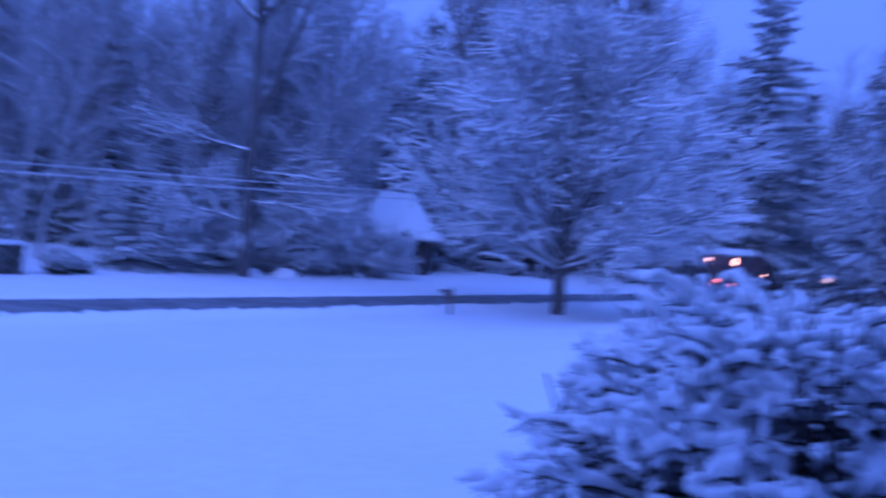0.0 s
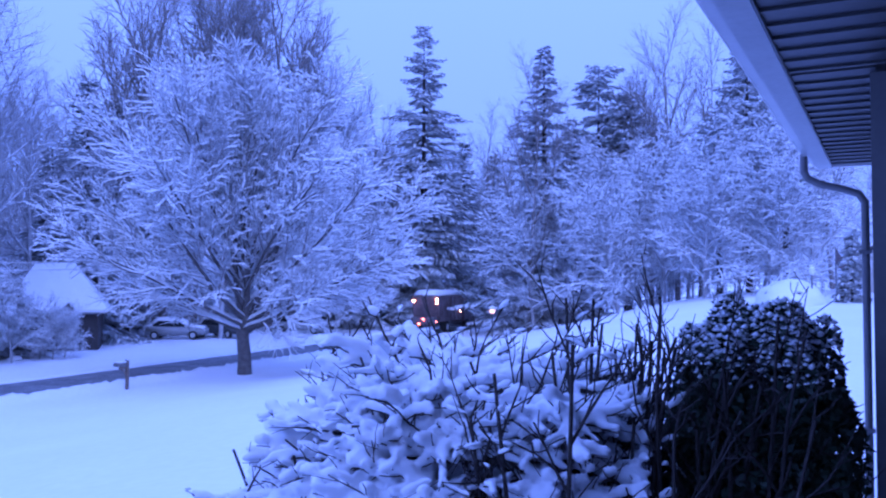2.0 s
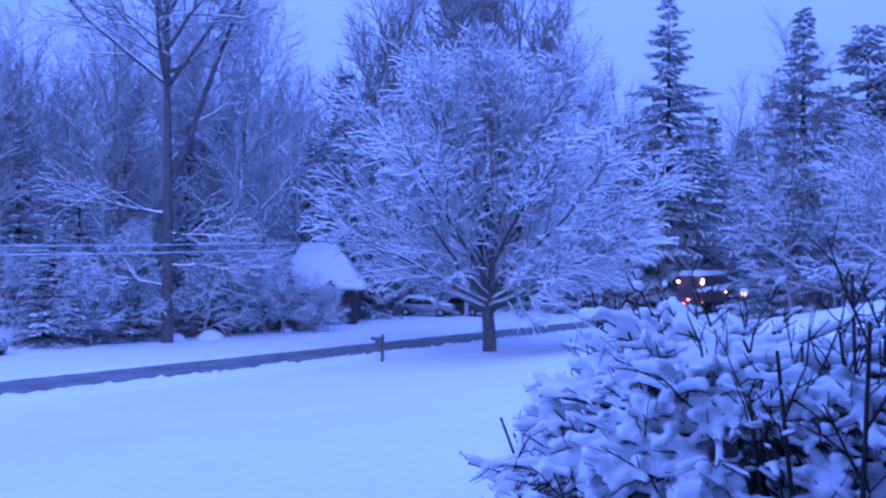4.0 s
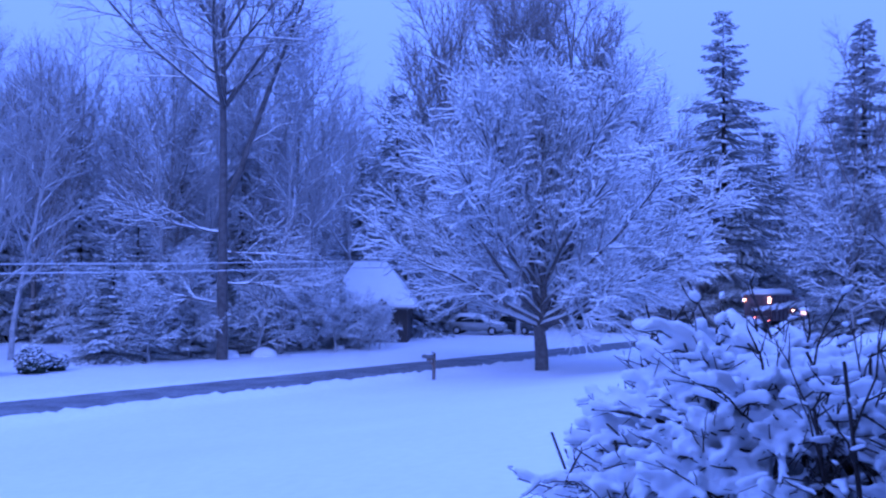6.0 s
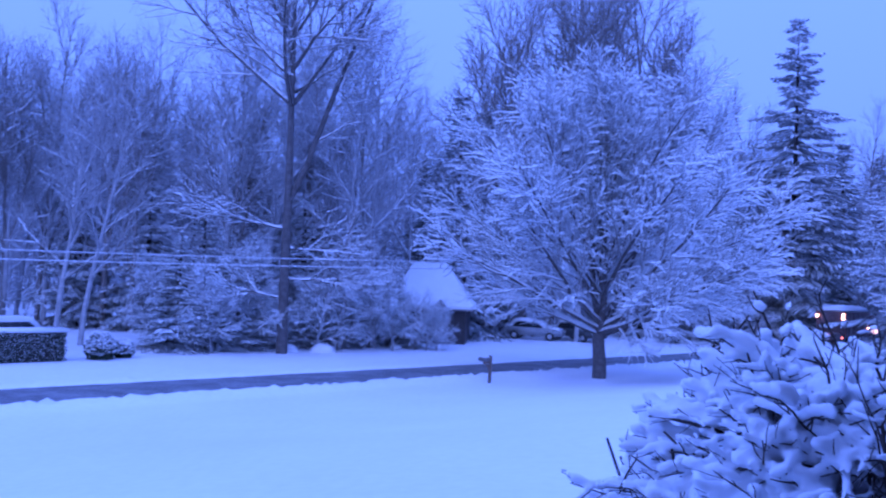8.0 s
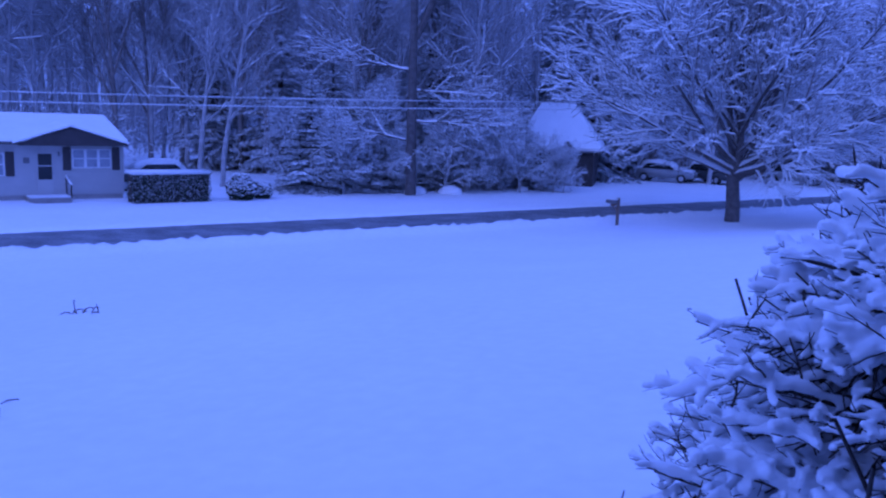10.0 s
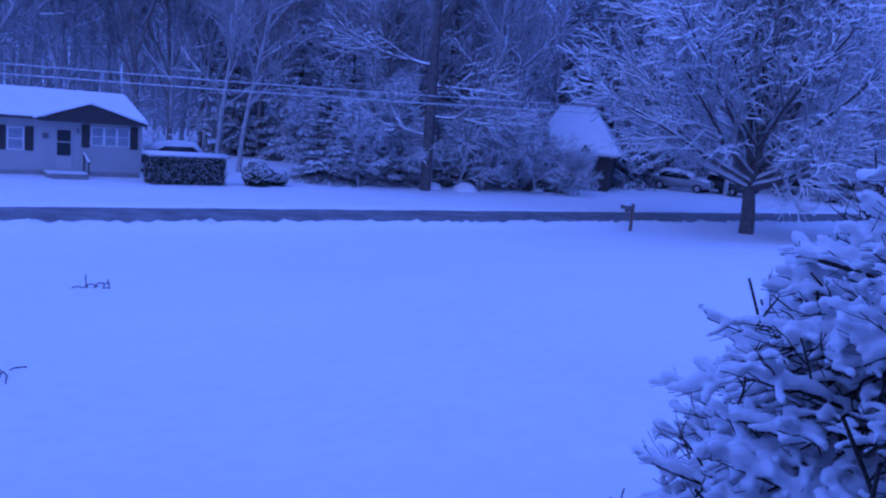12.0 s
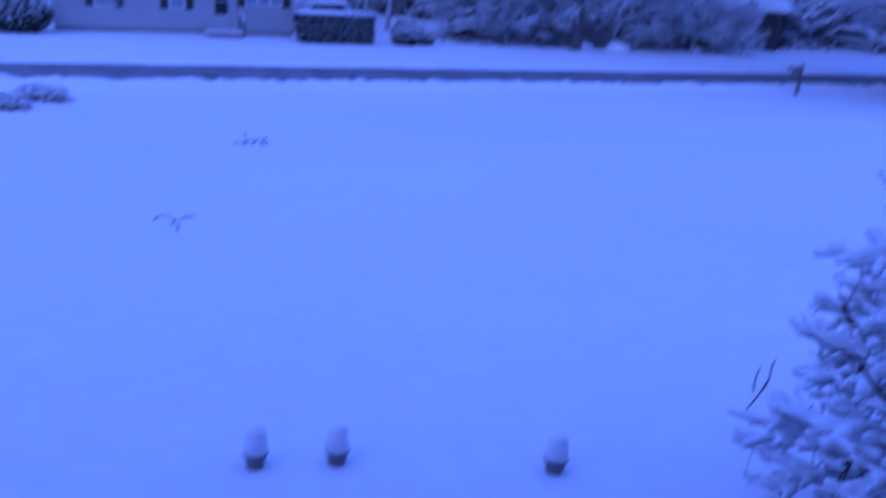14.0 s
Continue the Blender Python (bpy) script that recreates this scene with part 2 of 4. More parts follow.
def caps(segs, width, height, rng, keep=0.85, steep=0.86):
    """Ridges of snow lying on the segments that are not too steep."""
    segs = np.asarray(segs)
    p, q = segs[:, 0:3].copy(), segs[:, 3:6].copy()
    d = q - p
    n = np.linalg.norm(d, axis=1)
    up = np.abs(d[:, 2]) / np.maximum(n, 1e-9)
    use = (up < steep) & (rng.random(len(segs)) < keep)
    p, q, d, up = p[use], q[use], d[use], up[use]
    r0, r1 = segs[use, 6], segs[use, 7]
    thin = np.array([1, 1, 0.85, 0.6, 0.45])[np.minimum(segs[use, 8].astype(int), 4)] if segs.shape[1] > 8 else np.ones(len(p))
    side = np.stack([d[:, 1], -d[:, 0], np.zeros(len(d))], 1)
    side /= np.maximum(np.linalg.norm(side, axis=1, keepdims=True), 1e-9)
    grow_ = (0.6 + 0.8 * rng.random(len(d))) * (1 - 0.6 * up) * thin
    w0, w1 = r0 + width * grow_, r1 + width * grow_
    h = height * grow_
    z = np.array([0, 0, 1.0])
    rows = []
    for c, w, r in ((p, w0, r0), (q, w1, r1)):
        base = c + z * (r * 0.3)[:, None]
        rows += [base - side * w[:, None], base + z * (h * 0.75 + r)[:, None] - side * (w * 0.5)[:, None],
                 base + z * (h + r)[:, None] + side * (w * 0.3)[:, None], base + side * w[:, None]]
    v = np.stack(rows, 1)
    f = np.array([[0, 1, 5, 4], [1, 2, 6, 5], [2, 3, 7, 6]])[None] + (np.arange(len(v)) * 8)[:, None, None]
    return v.reshape(-1, 3), f.reshape(-1, 4)


def grow(rng, out, p, d, length, r, level, spec):
    """A branch with its side branches: rows of start, end, radii and level."""
    n = spec["seg"][level]
    step = length / n
    last = level == len(spec["seg"]) - 1
    kids = 0 if last else spec["kids"][level]
    first = 0 if last else spec["first"][level]
    marks = sorted(first + (1 - first) * (i + rng.random()) / max(kids, 1) for i in range(kids))
    turn = rng.random() * 6.28
    tip = spec["tip"][level]
    for i in range(n):
        d = Vector((d.x + rng.gauss(0, spec["wild"][level]), d.y + rng.gauss(0, spec["wild"][level]), d.z + rng.gauss(0, spec["wild"][level]) + spec["up"][level])).normalized()
        q = p + d * step
        f0, f1 = i / n, (i + 1) / n
        r0, r1 = r * (1 - f0 * (1 - tip)), r * (1 - f1 * (1 - tip))
        out.append((p.x, p.y, p.z, q.x, q.y, q.z, r0, r1, level))
        while marks and marks[0] <= f1 + 1e-6:
            f = marks.pop(0)
            at = p + d * (step * (f - f0) * n if n else 0)
            turn += 2.4 + rng.gauss(0, 0.5)
            ang = radians(spec["angle"][level] + (spec["angle_tip"][level] - spec["angle"][level]) * (f - first) / (1 - first + 1e-6) + rng.gauss(0, 6))
            side = d.orthogonal().normalized()
            side = Matrix.Rotation(turn, 3, d) @ side
            if spec.get("flat"):
                side = Vector((side.x, side.y, side.z * spec["flat"])).normalized()
            kd = (d * math.cos(ang) + side * math.sin(ang)).normalized()
            shape = spec["shape"][level]
            kl = spec["long"][level] * (shape(f) if shape else (1.15 - 0.6 * f)) * (0.75 + 0.5 * rng.random())
            kr = min(r0 * 0.75, spec["thick"][level] * (0.7 + 0.6 * rng.random()))
            grow(rng, out, at, kd, kl, kr, level + 1, spec)
        p = q


def leafless_tree(name, m, label, spec, seed, bark, snow=(0.02, 0.05), trunk_len=10.0, trunk_r=0.3, lean=(0, 0), keep=0.85, group="", sides=(10, 6, 4, 3, 3), limbs=(), snow_to=9, steep=0.86):
    rng = random.Random(seed)
    nrng = np.random.default_rng(seed)
    out = []
    grow(rng, out, Vector((0, 0, -0.15)), Vector((lean[0], lean[1], 1)).normalized(), trunk_len, trunk_r, 0, spec)
    for p, d, ln, r in limbs:
        grow(rng, out, Vector(p), Vector(d).normalized(), ln, r, 1, dict(spec, seg=(spec["seg"][0], 9, *spec["seg"][2:]), kids=(0, 15, *spec["kids"][2:])))
    segs = np.array(out)
    tree = thing(name, m, label, "tree", group)
    lv = segs[:, 8]

    def joined(levels):
        vs, fs, off = [], [], []
        for i in levels:
            v, f = tubes(segs[lv == i], sides[i])
            fs.append(f + sum(off))
            vs.append(v)
            off.append(len(v))
        return np_mesh("branches", np.concatenate(vs), fs)
    top = int(lv.max())
    mesh_part("trunk", joined([0, 1]), bark, tree)
    mesh_part("crown", joined(range(2, top + 1)), RIMED_HAZY if bark is RIMED_HAZY else TWIG, tree)
    laid = segs[(lv >= 1) & (lv <= snow_to)]
    v, f = caps(laid, snow[0], snow[1], nrng, keep, steep)
    tagged(mesh_part("snow", np_mesh("snow", v, f), SNOW, tree, "fresh snow lying along the branches"), kind="stuff")
    return tree


def conifer(name, m, label, height, spread, seed, group="", snowy=0.78, bare=0.05, drop=0.35, taper=0.85):
    """A spruce: tiers of drooping boughs with fronds, snow lying on them."""
    rng = np.random.default_rng(seed)
    tree = thing(name, m, label, "tree", group)
    bm = rod(bmesh.new(), (0, 0, -0.2), (0, 0, height * 0.98), height * 0.014 + 0.06, 8, 0.02)
    part("trunk", bm, BARK_DARK, tree, smooth=True)
    P, Q, W = [], [], []
    z = bare * height
    while z < height * 0.985:
        k = 1 - z / height
        reach = spread * (k ** taper) * (0.75 + 0.5 * rng.random()) + 0.12
        for _ in range(int(5 + 3 * rng.random())):
            a = rng.random() * 6.283
            ln = reach * (0.6 + 0.55 * rng.random())
            rise = 0.25 - drop * k
            d = np.array([math.cos(a), math.sin(a), rise])
            side = np.array([-math.sin(a), math.cos(a), 0])
            base = np.array([0, 0, z + 0.25 * rng.normal()])
            n = max(4, int(ln / 0.27))
            for j in range(n):
                f = (j + 0.6) / n
                c = base + d * ln * f + np.array([0, 0, -0.22 * ln * f * f + (0.15 * ln * max(0, f - 0.7))])
                fw = (0.30 * ln * (1 - f) + 0.30) * (0.7 + 0.6 * rng.random())
                for sgn in (-1, 1):
                    out = side * sgn + d * 0.7 + np.array([0, 0, -0.35 - 0.3 * rng.random()])
                    P.append(c + rng.normal(size=3) * 0.05)
                    Q.append(c + out * fw + rng.normal(size=3) * 0.05)
                    W.append(0.085 + 0.075 * rng.random())
        z += height * 0.022 + 0.10 + 0.1 * rng.random()
    P, Q, W = np.array(P), np.array(Q), np.array(W)
    d = Q - P
    flat = np.stack([d[:, 1], -d[:, 0], 0.5 * rng.normal(size=len(d)) * np.linalg.norm(d, axis=1)], 1)
    flat /= np.maximum(np.linalg.norm(flat, axis=1, keepdims=True), 1e-9)
    mid = (P + Q) / 2 + np.array([0, 0, 0.05])
    v = np.stack([P, mid - flat * W[:, None], Q, mid + flat * W[:, None], mid - np.array([0, 0, 0.16])], 1)
    i = (np.arange(len(v)) * 5)[:, None, None]
    f = (np.array([[0, 1, 3], [1, 2, 3], [0, 4, 2]])[None] + i).reshape(-1, 3)
    mesh_part("needles", np_mesh("needles", v.reshape(-1, 3), f, False), NEEDLE, tree)
    use = rng.random(len(P)) < snowy
    p, q, w, s_ = P[use], Q[use], W[use], flat[use]
    up = np.array([0, 0, 1.0])
    c = p * 0.45 + q * 0.55
    h = (0.03 + 0.05 * rng.random(len(p)))[:, None]
    v = np.stack([p * 0.8 + q * 0.2 + up * 0.03, c - s_ * w[:, None] * 1.1 + up * 0.02, q + up * 0.02 - up * h * 0.5, c + s_ * w[:, None] * 1.1 + up * 0.02, c + up * (h + 0.04)], 1)
    i = (np.arange(len(v)) * 5)[:, None, None]
    f = (np.array([[0, 1, 4], [1, 2, 4], [2, 3, 4], [3, 0, 4]])[None] + i).reshape(-1, 3)
    tagged(mesh_part("snow", np_mesh("snow", v.reshape(-1, 3), f), SNOW, tree, "clumps of snow on the boughs"), kind="stuff")
    return tree


def leaf_cloud(name, m, label, category, material, points, size, seed, snow_top=True, snow_share=0.4, top=0.0, snow_size=1.0):
    """A dense shrub of small leaves set at the points, with snow on its upper ones."""
    rng = np.random.default_rng(seed)
    ob = thing(name, m, label, category)
    n = len(points)
    a, b = rng.normal(size=(n, 3)), rng.normal(size=(n, 3))
    a /= np.linalg.norm(a, axis=1, keepdims=True)
    b -= a * (a * b).sum(1, keepdims=True)
    b /= np.linalg.norm(b, axis=1, keepdims=True)
    s_ = size * (0.6 + 0.8 * rng.random((n, 1)))
    v = np.stack([points - a * s_, points + b * s_ * 0.42, points + a * s_, points - b * s_ * 0.42], 1).reshape(-1, 3)
    f = (np.arange(4)[None] + (np.arange(n) * 4)[:, None])
    mesh_part("leaves", np_mesh("leaves", v, f, False), material, ob)
    if snow_top:
        span = max(points[:, 2].max() - top, 1e-3)
        use = points[rng.random(n) < snow_share * np.clip((points[:, 2] - top) / span * 2.2, 0, 1)]
        k = len(use)
        r = (size * snow_size * (0.5 + 0.7 * rng.random(k)))[:, None]
        oct_ = np.array([[1, 0, 0], [0.3, 0.95, 0.1], [-0.8, 0.6, 0], [-0.8, -0.6, 0.1], [0.3, -0.95, 0], [0, 0, 0.75], [0, 0, -0.35]])
        v = (use[:, None] + oct_[None] * r[:, None] + np.array([0, 0, 0.3 * size])).reshape(-1, 3)
        tri = []
        for i in range(5):
            tri += [[i, (i + 1) % 5, 5], [(i + 1) % 5, i, 6]]
        f = (np.array(tri)[None] + (np.arange(k) * 7)[:, None, None]).reshape(-1, 3)
        tagged(mesh_part("snow", np_mesh("snow", v, f), SNOW, ob, "patchy fresh snow"), kind="stuff")
    return ob


# ---- ground and road ----


def axis_steps(lo, hi, fine_lo, fine_hi, fine, ratio=1.18):
    mid = list(np.arange(fine_lo, fine_hi + fine, fine))
    a, b = [], []
    x, st = fine_lo, fine
    while x > lo:
        st *= ratio
        x -= st
        a.append(x)
    x, st = mid[-1], fine
    while x < hi:
        st *= ratio
        x += st
        b.append(x)
    return np.array(a[::-1] + mid + b)


def ground_sheet():
    us = axis_steps(-2500, 2500, -26, 70, 0.28)
    ss = np.concatenate([axis_steps(-2500, -3.2, -30, -3.2, 0.8)[:-1], np.arange(-3.1, 5.0, 0.16), axis_steps(5.0, 2500, 5.0, 30, 0.9)])
    ss = np.unique(np.round(ss, 3))
    U, S = np.meshgrid(us, ss, indexing="ij")
    Z = ground_us(U, S)
    rng = np.random.default_rng(3)
    bank = np.exp(-((S + 1.5) / 0.45) ** 2) + 0.7 * np.exp(-((S - 3.5) / 0.45) ** 2)
    Z = Z + bank * 0.055 * rng.normal(size=Z.shape)
    X, Y = DU.x * U + NS.x * (S + 28), DU.y * U + NS.y * (S + 28)
    a, b = U.shape
    i = np.arange(a * b).reshape(a, b)
    f = np.stack([i[:-1, :-1], i[1:, :-1], i[1:, 1:], i[:-1, 1:]], -1).reshape(-1, 4)
    ob = mesh_part("ground", np_mesh("ground", np.stack([X, Y, Z], -1).reshape(-1, 3), f), SNOW_FIELD)
    tagged(ob, "smooth snow-covered lawn with low ploughed banks", "ground", kind="structure")
    us = axis_steps(-400, 400, -30, 90, 2)
    ss = np.array([-1.35, -0.6, 0.2, 1.0, 1.8, 2.6, 3.2])
    U, S = np.meshgrid(us, ss, indexing="ij")
    Z = 0.0 + 0.03 * np.cos((S - 1) / 2.4 * 1.4)
    X, Y = DU.x * U + NS.x * (S + 28), DU.y * U + NS.y * (S + 28)
    a, b = U.shape
    i = np.arange(a * b).reshape(a, b)
    f = np.stack([i[:-1, :-1], i[1:, :-1], i[1:, 1:], i[:-1, 1:]], -1).reshape(-1, 4)
    ob = mesh_part("road", np_mesh("road", np.stack([X, Y, Z], -1).reshape(-1, 3), f), ROAD)
    tagged(ob, "wet ploughed asphalt road streaked with slush", "road", kind="structure")


ground_sheet()


def at(az, dist, turn=0, sink=0.0):
    """A pose on the ground, by bearing to the right of +y and distance from the camera's stand."""
    x, y = dist * math.sin(radians(az)), dist * math.cos(radians(az))
    return pose(x, y, ground_at(x, y) - sink, 0, 0, turn)


def at_us(u, s, turn=0, dz=0.0):
    x, y = place(u, s)
    return pose(x, y, ground_at(x, y) + dz, 0, 0, turn)


# ---- trees ----
MAPLE = dict(seg=(6, 9, 5, 3, 1), kids=(0, 14, 9, 3), first=(0.24, 0.2, 0.15, 0.15), wild=(0.02, 0.05, 0.08, 0.13, 0.18),
             up=(0.0, 0.012, 0.022, 0.01, 0.0), angle=(60, 36, 34, 40), angle_tip=(40, 24, 28, 36), tip=(0.8, 0.22, 0.3, 0.35, 0.6),
             long=(8.0, 3.3, 1.5, 0.6), thick=(0.12, 0.042, 0.018, 0.009), shape=(None, None, None, None))
TALL = dict(seg=(10, 7, 5, 3, 2), kids=(17, 13, 8, 3), first=(0.54, 0.2, 0.15, 0.2), wild=(0.008, 0.06, 0.10, 0.14, 0.2),
            up=(0.05, 0.05, 0.03, 0.02, 0.0), angle=(58, 42, 42, 42), angle_tip=(30, 32, 36, 40), tip=(0.15, 0.2, 0.3, 0.4, 0.6),
            long=(8.6, 3.6, 1.7, 0.7), thick=(0.12, 0.045, 0.022, 0.013), shape=(lambda f: 1.1 - 0.5 * f, None, None, None))
FOREST = dict(seg=(7, 4, 2, 1), kids=(14, 10, 7), first=(0.28, 0.2, 0.15), wild=(0.035, 0.07, 0.12, 0.2),
              up=(0.05, 0.09, 0.04, 0.0), angle=(46, 40, 44), angle_tip=(22, 32, 38), tip=(0.15, 0.2, 0.3, 0.6),
              long=(6.4, 2.7, 1.3), thick=(0.11, 0.045, 0.024), shape=(lambda f: 1.1 - 0.5 * f, None, None))
FORKED = dict(FOREST, kids=(11, 13, 8), first=(0.2, 0.25, 0.15), up=(0.05, 0.14, 0.06, 0.02), angle=(38, 34, 38), angle_tip=(16, 26, 34), long=(9.5, 3.0, 1.3), thick=(0.15, 0.05, 0.025))
UNDER = dict(seg=(5, 4, 2, 1), kids=(15, 11, 8), first=(0.12, 0.15, 0.12), wild=(0.07, 0.09, 0.12, 0.2),
             up=(0.02, 0.02, 0.0, -0.02), angle=(66, 46, 46), angle_tip=(32, 36, 42), tip=(0.2, 0.25, 0.3, 0.6),
             long=(4.3, 1.9, 0.85), thick=(0.07, 0.03, 0.016), shape=(lambda f: 1.1 - 0.5 * f, None, None))


def maple_limbs():
    """Straight limbs that fan from the short trunk and fill a broad rounded crown."""
    rng = random.Random(6)
    limbs = []
    n = 34
    for i in range(n):
        f = i / (n - 1)
        z = 2.0 + 0.9 * f + 3.9 * f ** 1.5
        rise = radians(14 + 66 * f ** 0.8 + rng.gauss(0, 4))
        turn = i * 2.39996 + rng.gauss(0, 0.2)
        d = Vector((math.cos(turn) * math.cos(rise), math.sin(turn) * math.cos(rise), math.sin(rise)))
        t = 0.5
        while t < 13:   # out to the edge of the crown
            x, h = t * math.cos(rise), z + t * math.sin(rise)
            half = 6.9 if h > 6.6 else 5.2
            if (x / 7.7) ** 2.2 + abs((h - 6.6) / half) ** 2.2 > 1:
                break
            t += 0.1
        limbs.append(((0, 0, z), d, t * rng.uniform(0.86, 1.04), 0.13 * (1 - 0.45 * f)))
    limbs.append(((0, 0, 1.9), (0.12, 0.05, 1), 6.4, 0.21))
    limbs.append(((0, 0, 1.9), (-0.22, 0.08, 1), 9.5, 0.19))
    limbs.append(((0.05, 0, 1.9), (0.3, -0.1, 1), 9.5, 0.17))
    return limbs


def maple():
    leafless_tree("maple_tree", at(11.35, 41.0), "broad leafless maple on the lawn, every branch loaded with snow", MAPLE, 5, BARK_MID, (0.048, 0.08), 2.25, 0.34, keep=0.98, snow_to=4, steep=0.95, limbs=maple_limbs())


def roadside_tree():
    leafless_tree("tall_tree", at(-9.75, 46.0), "tall bare roadside tree with a forked crown", TALL, 11, BARK_MID, (0.018, 0.04), 24, 0.31, keep=0.7, snow_to=3,
                  limbs=(((0.1, 0, 8.3), (0.5, 0.05, 1), 15, 0.19), ((0, 0, 13.2), (-1.0, 0.1, 0.85), 11, 0.13), ((0, 0, 13.3), (0.7, -0.2, 1), 11, 0.13), ((0, 0, 14.5), (-0.3, -0.2, 1), 10, 0.11),
                         ((0, 0, 6.6), (-1, 0, 0.12), 5.5, 0.07), ((0, 0, 4.0), (1, 0.1, -0.1), 4, 0.05), ((0, 0, 2.9), (-1, -0.2, 0.1), 4.5, 0.06), ((0.1, 0, 5.6), (1, 0.2, -0.25), 2.6, 0.06)))


maple()
roadside_tree()


def woods():
    rng = random.Random(21)
    kinds = []
    for k in range(4):
        kinds.append(("f", leafless_tree("forest_tree", at(-60, 70 + 8 * k), "bare forest tree dusted with snow", FOREST, 30 + k, RIMED_HAZY, (0.012, 0.025), 16 + 1.5 * k, 0.2, (0.05 * rng.gauss(0, 1), 0.05), 0.6, "trees of the wood", (7, 4, 3, 3), snow_to=2)))
    for k in range(2):
        kinds.append(("k", leafless_tree("forked_tree", at(-56, 80 + 8 * k), "tall bare tree with a fan of upswept limbs", FORKED, 40 + k, BARK, (0.012, 0.02), 19 + 2 * k, 0.26, (0.04, 0.02), 0.4, "bare trees above the wood", (7, 4, 3, 3), snow_to=2)))
    for k in range(3):
        kinds.append(("u", leafless_tree("understorey_tree", at(-66, 60 + 7 * k), "low spreading tree heavy with snow", UNDER, 50 + k, RIMED_HAZY, (0.032, 0.05), 6.5 + k, 0.12, (0.1, 0.05), 0.92, "understorey trees", (6, 4, 3, 3))))
    for k in range(3):
        kinds.append(("c", conifer("spruce_tree", at(-72, 70 + 9 * k), "dark spruce with snow on its boughs", 18 + 3 * k, 4.6 + 0.4 * k, 70 + k, "spruces of the wood")))
    for k in range(2):
        kinds.append(("p", conifer("pine_tree", at(-78, 74 + 9 * k), "broad old pine with a rounded snow-dusted crown", 20 + 2 * k, 5.2, 80 + k, "pines of the wood", bare=0.3, drop=-0.1, taper=0.4)))
    F, K, Us, C, P = ([o for t, o in kinds if t == c] for c in "fkucp")

    def put(src, az, dist, size, wide=1.0):
        across = NS.x * math.sin(radians(az)) + NS.y * math.cos(radians(az))
        if -6 < dist * across - 28 < 7.5:   # keep off the road
            dist = (20 if az > 29 else 36.5) / across
        copy_thing(src, at(az, dist, rng.random() * 360)).scale = (size * wide, size * wide, size)
    # the wood behind the road
    for i in range(44):
        az = -47 + i * 1.75 + rng.gauss(0, 0.5)
        low = 0.72 if -17.5 < az < -15.5 or 0 < az < 4 or az > 18 else 1.0
        put(rng.choice(F), az, 60 + 14 * rng.random() + (20 if az > 12 else 0), (0.85 + 0.2 * rng.random()) * low)
    for i in range(6):
        put(rng.choice(F), -46 + 3.6 * i + rng.gauss(0, 0.6), 56 + 8 * rng.random(), 0.85 + 0.2 * rng.random())
    # two pale leaning stems beyond the hedge, and slim trees by the tall one
    for az, dist, size in ((-23.6, 50, 0.72), (-22.1, 49, 0.7), (-6.0, 50, 0.82), (-3.8, 52, 0.85), (-1.6, 62, 0.85), (-13.4, 55, 0.86), (-11.6, 56, 0.9)):
        put(rng.choice(F), az, dist, size, 1.1)
    # the tall bare crowns above the maple
    for az, dist, size in ((4.6, 72, 1.1), (6.3, 70, 1.28), (8.0, 74, 1.34), (9.6, 70, 1.28), (11.2, 74, 1.34), (12.8, 72, 1.26), (14.4, 76, 1.24), (16.0, 80, 1.0), (10.2, 84, 1.3), (7.2, 84, 1.25)):
        put(rng.choice(K), az, dist, size)
    for az, dist, size in ((19.8, 92, 0.95), (21.4, 96, 0.9), (25.2, 100, 0.9), (27.0, 98, 0.95), (28.4, 96, 0.85), (30.2, 94, 0.8), (32.6, 96, 0.75), (38.2, 84, 1.0), (39.8, 80, 1.02), (41.2, 84, 0.95), (36.8, 92, 0.95), (46.5, 82, 0.9), (49, 80, 0.9)):
        put(rng.choice(K), az, dist, size)
    # darker stems at the near edge of the wood
    for az, dist, size in ((-28.5, 60, 0.82), (-26.5, 62, 0.8), (-24.6, 64, 0.86), (-20.9, 62, 0.85), (-19.4, 60, 0.78), (-15.6, 64, 0.74), (-13.4, 60, 0.82), (-7.8, 60, 0.84), (-5.2, 62, 0.88)):
        put(rng.choice(K), az, dist, size, 0.85)
    # spruces and pines
    for az, dist, size, wide in ((-16.4, 46, 0.34, 1.5), (-15.0, 49, 0.40, 1.5), (-13.2, 48, 0.30, 1.8), (-11.5, 50, 0.30, 1.8), (-7.4, 51, 0.36, 1.6), (-5.2, 54, 0.34, 1.6), (-18.4, 62, 0.66, 1.2), (-22.5, 64, 0.7, 1.2), (-8.6, 60, 0.72, 1.1), (-12.4, 62, 0.62, 1.2),
                                 (1.6, 64, 0.88, 1.3), (-0.4, 68, 0.8, 1.3), (3.4, 72, 0.9, 1.3), (15.6, 80, 1.15, 1.35), (17.0, 80, 1.25, 1.2), (13.6, 90, 1.1, 1.3), (25.8, 92, 0.98, 1.3), (21.4, 92, 0.8, 1.4),
                                 (27.8, 96, 0.85, 1.4), (31.2, 84, 0.98, 1.3)):
        put(rng.choice(C), az, dist, size, wide)
    for az, dist, size, wide in ((33.2, 84, 1.0, 0.95), (34.8, 86, 1.18, 1.0), (36.6, 86, 1.1, 1.05), (44.2, 62, 0.82, 0.9), (46.4, 64, 0.86, 0.9), (42.4, 74, 0.78, 1.0), (38.6, 90, 0.8, 1.1)):
        put(rng.choice(P), az, dist, size, wide)
    for i in range(22):
        az = -15 + i * 2.9 + rng.gauss(0, 0.5)
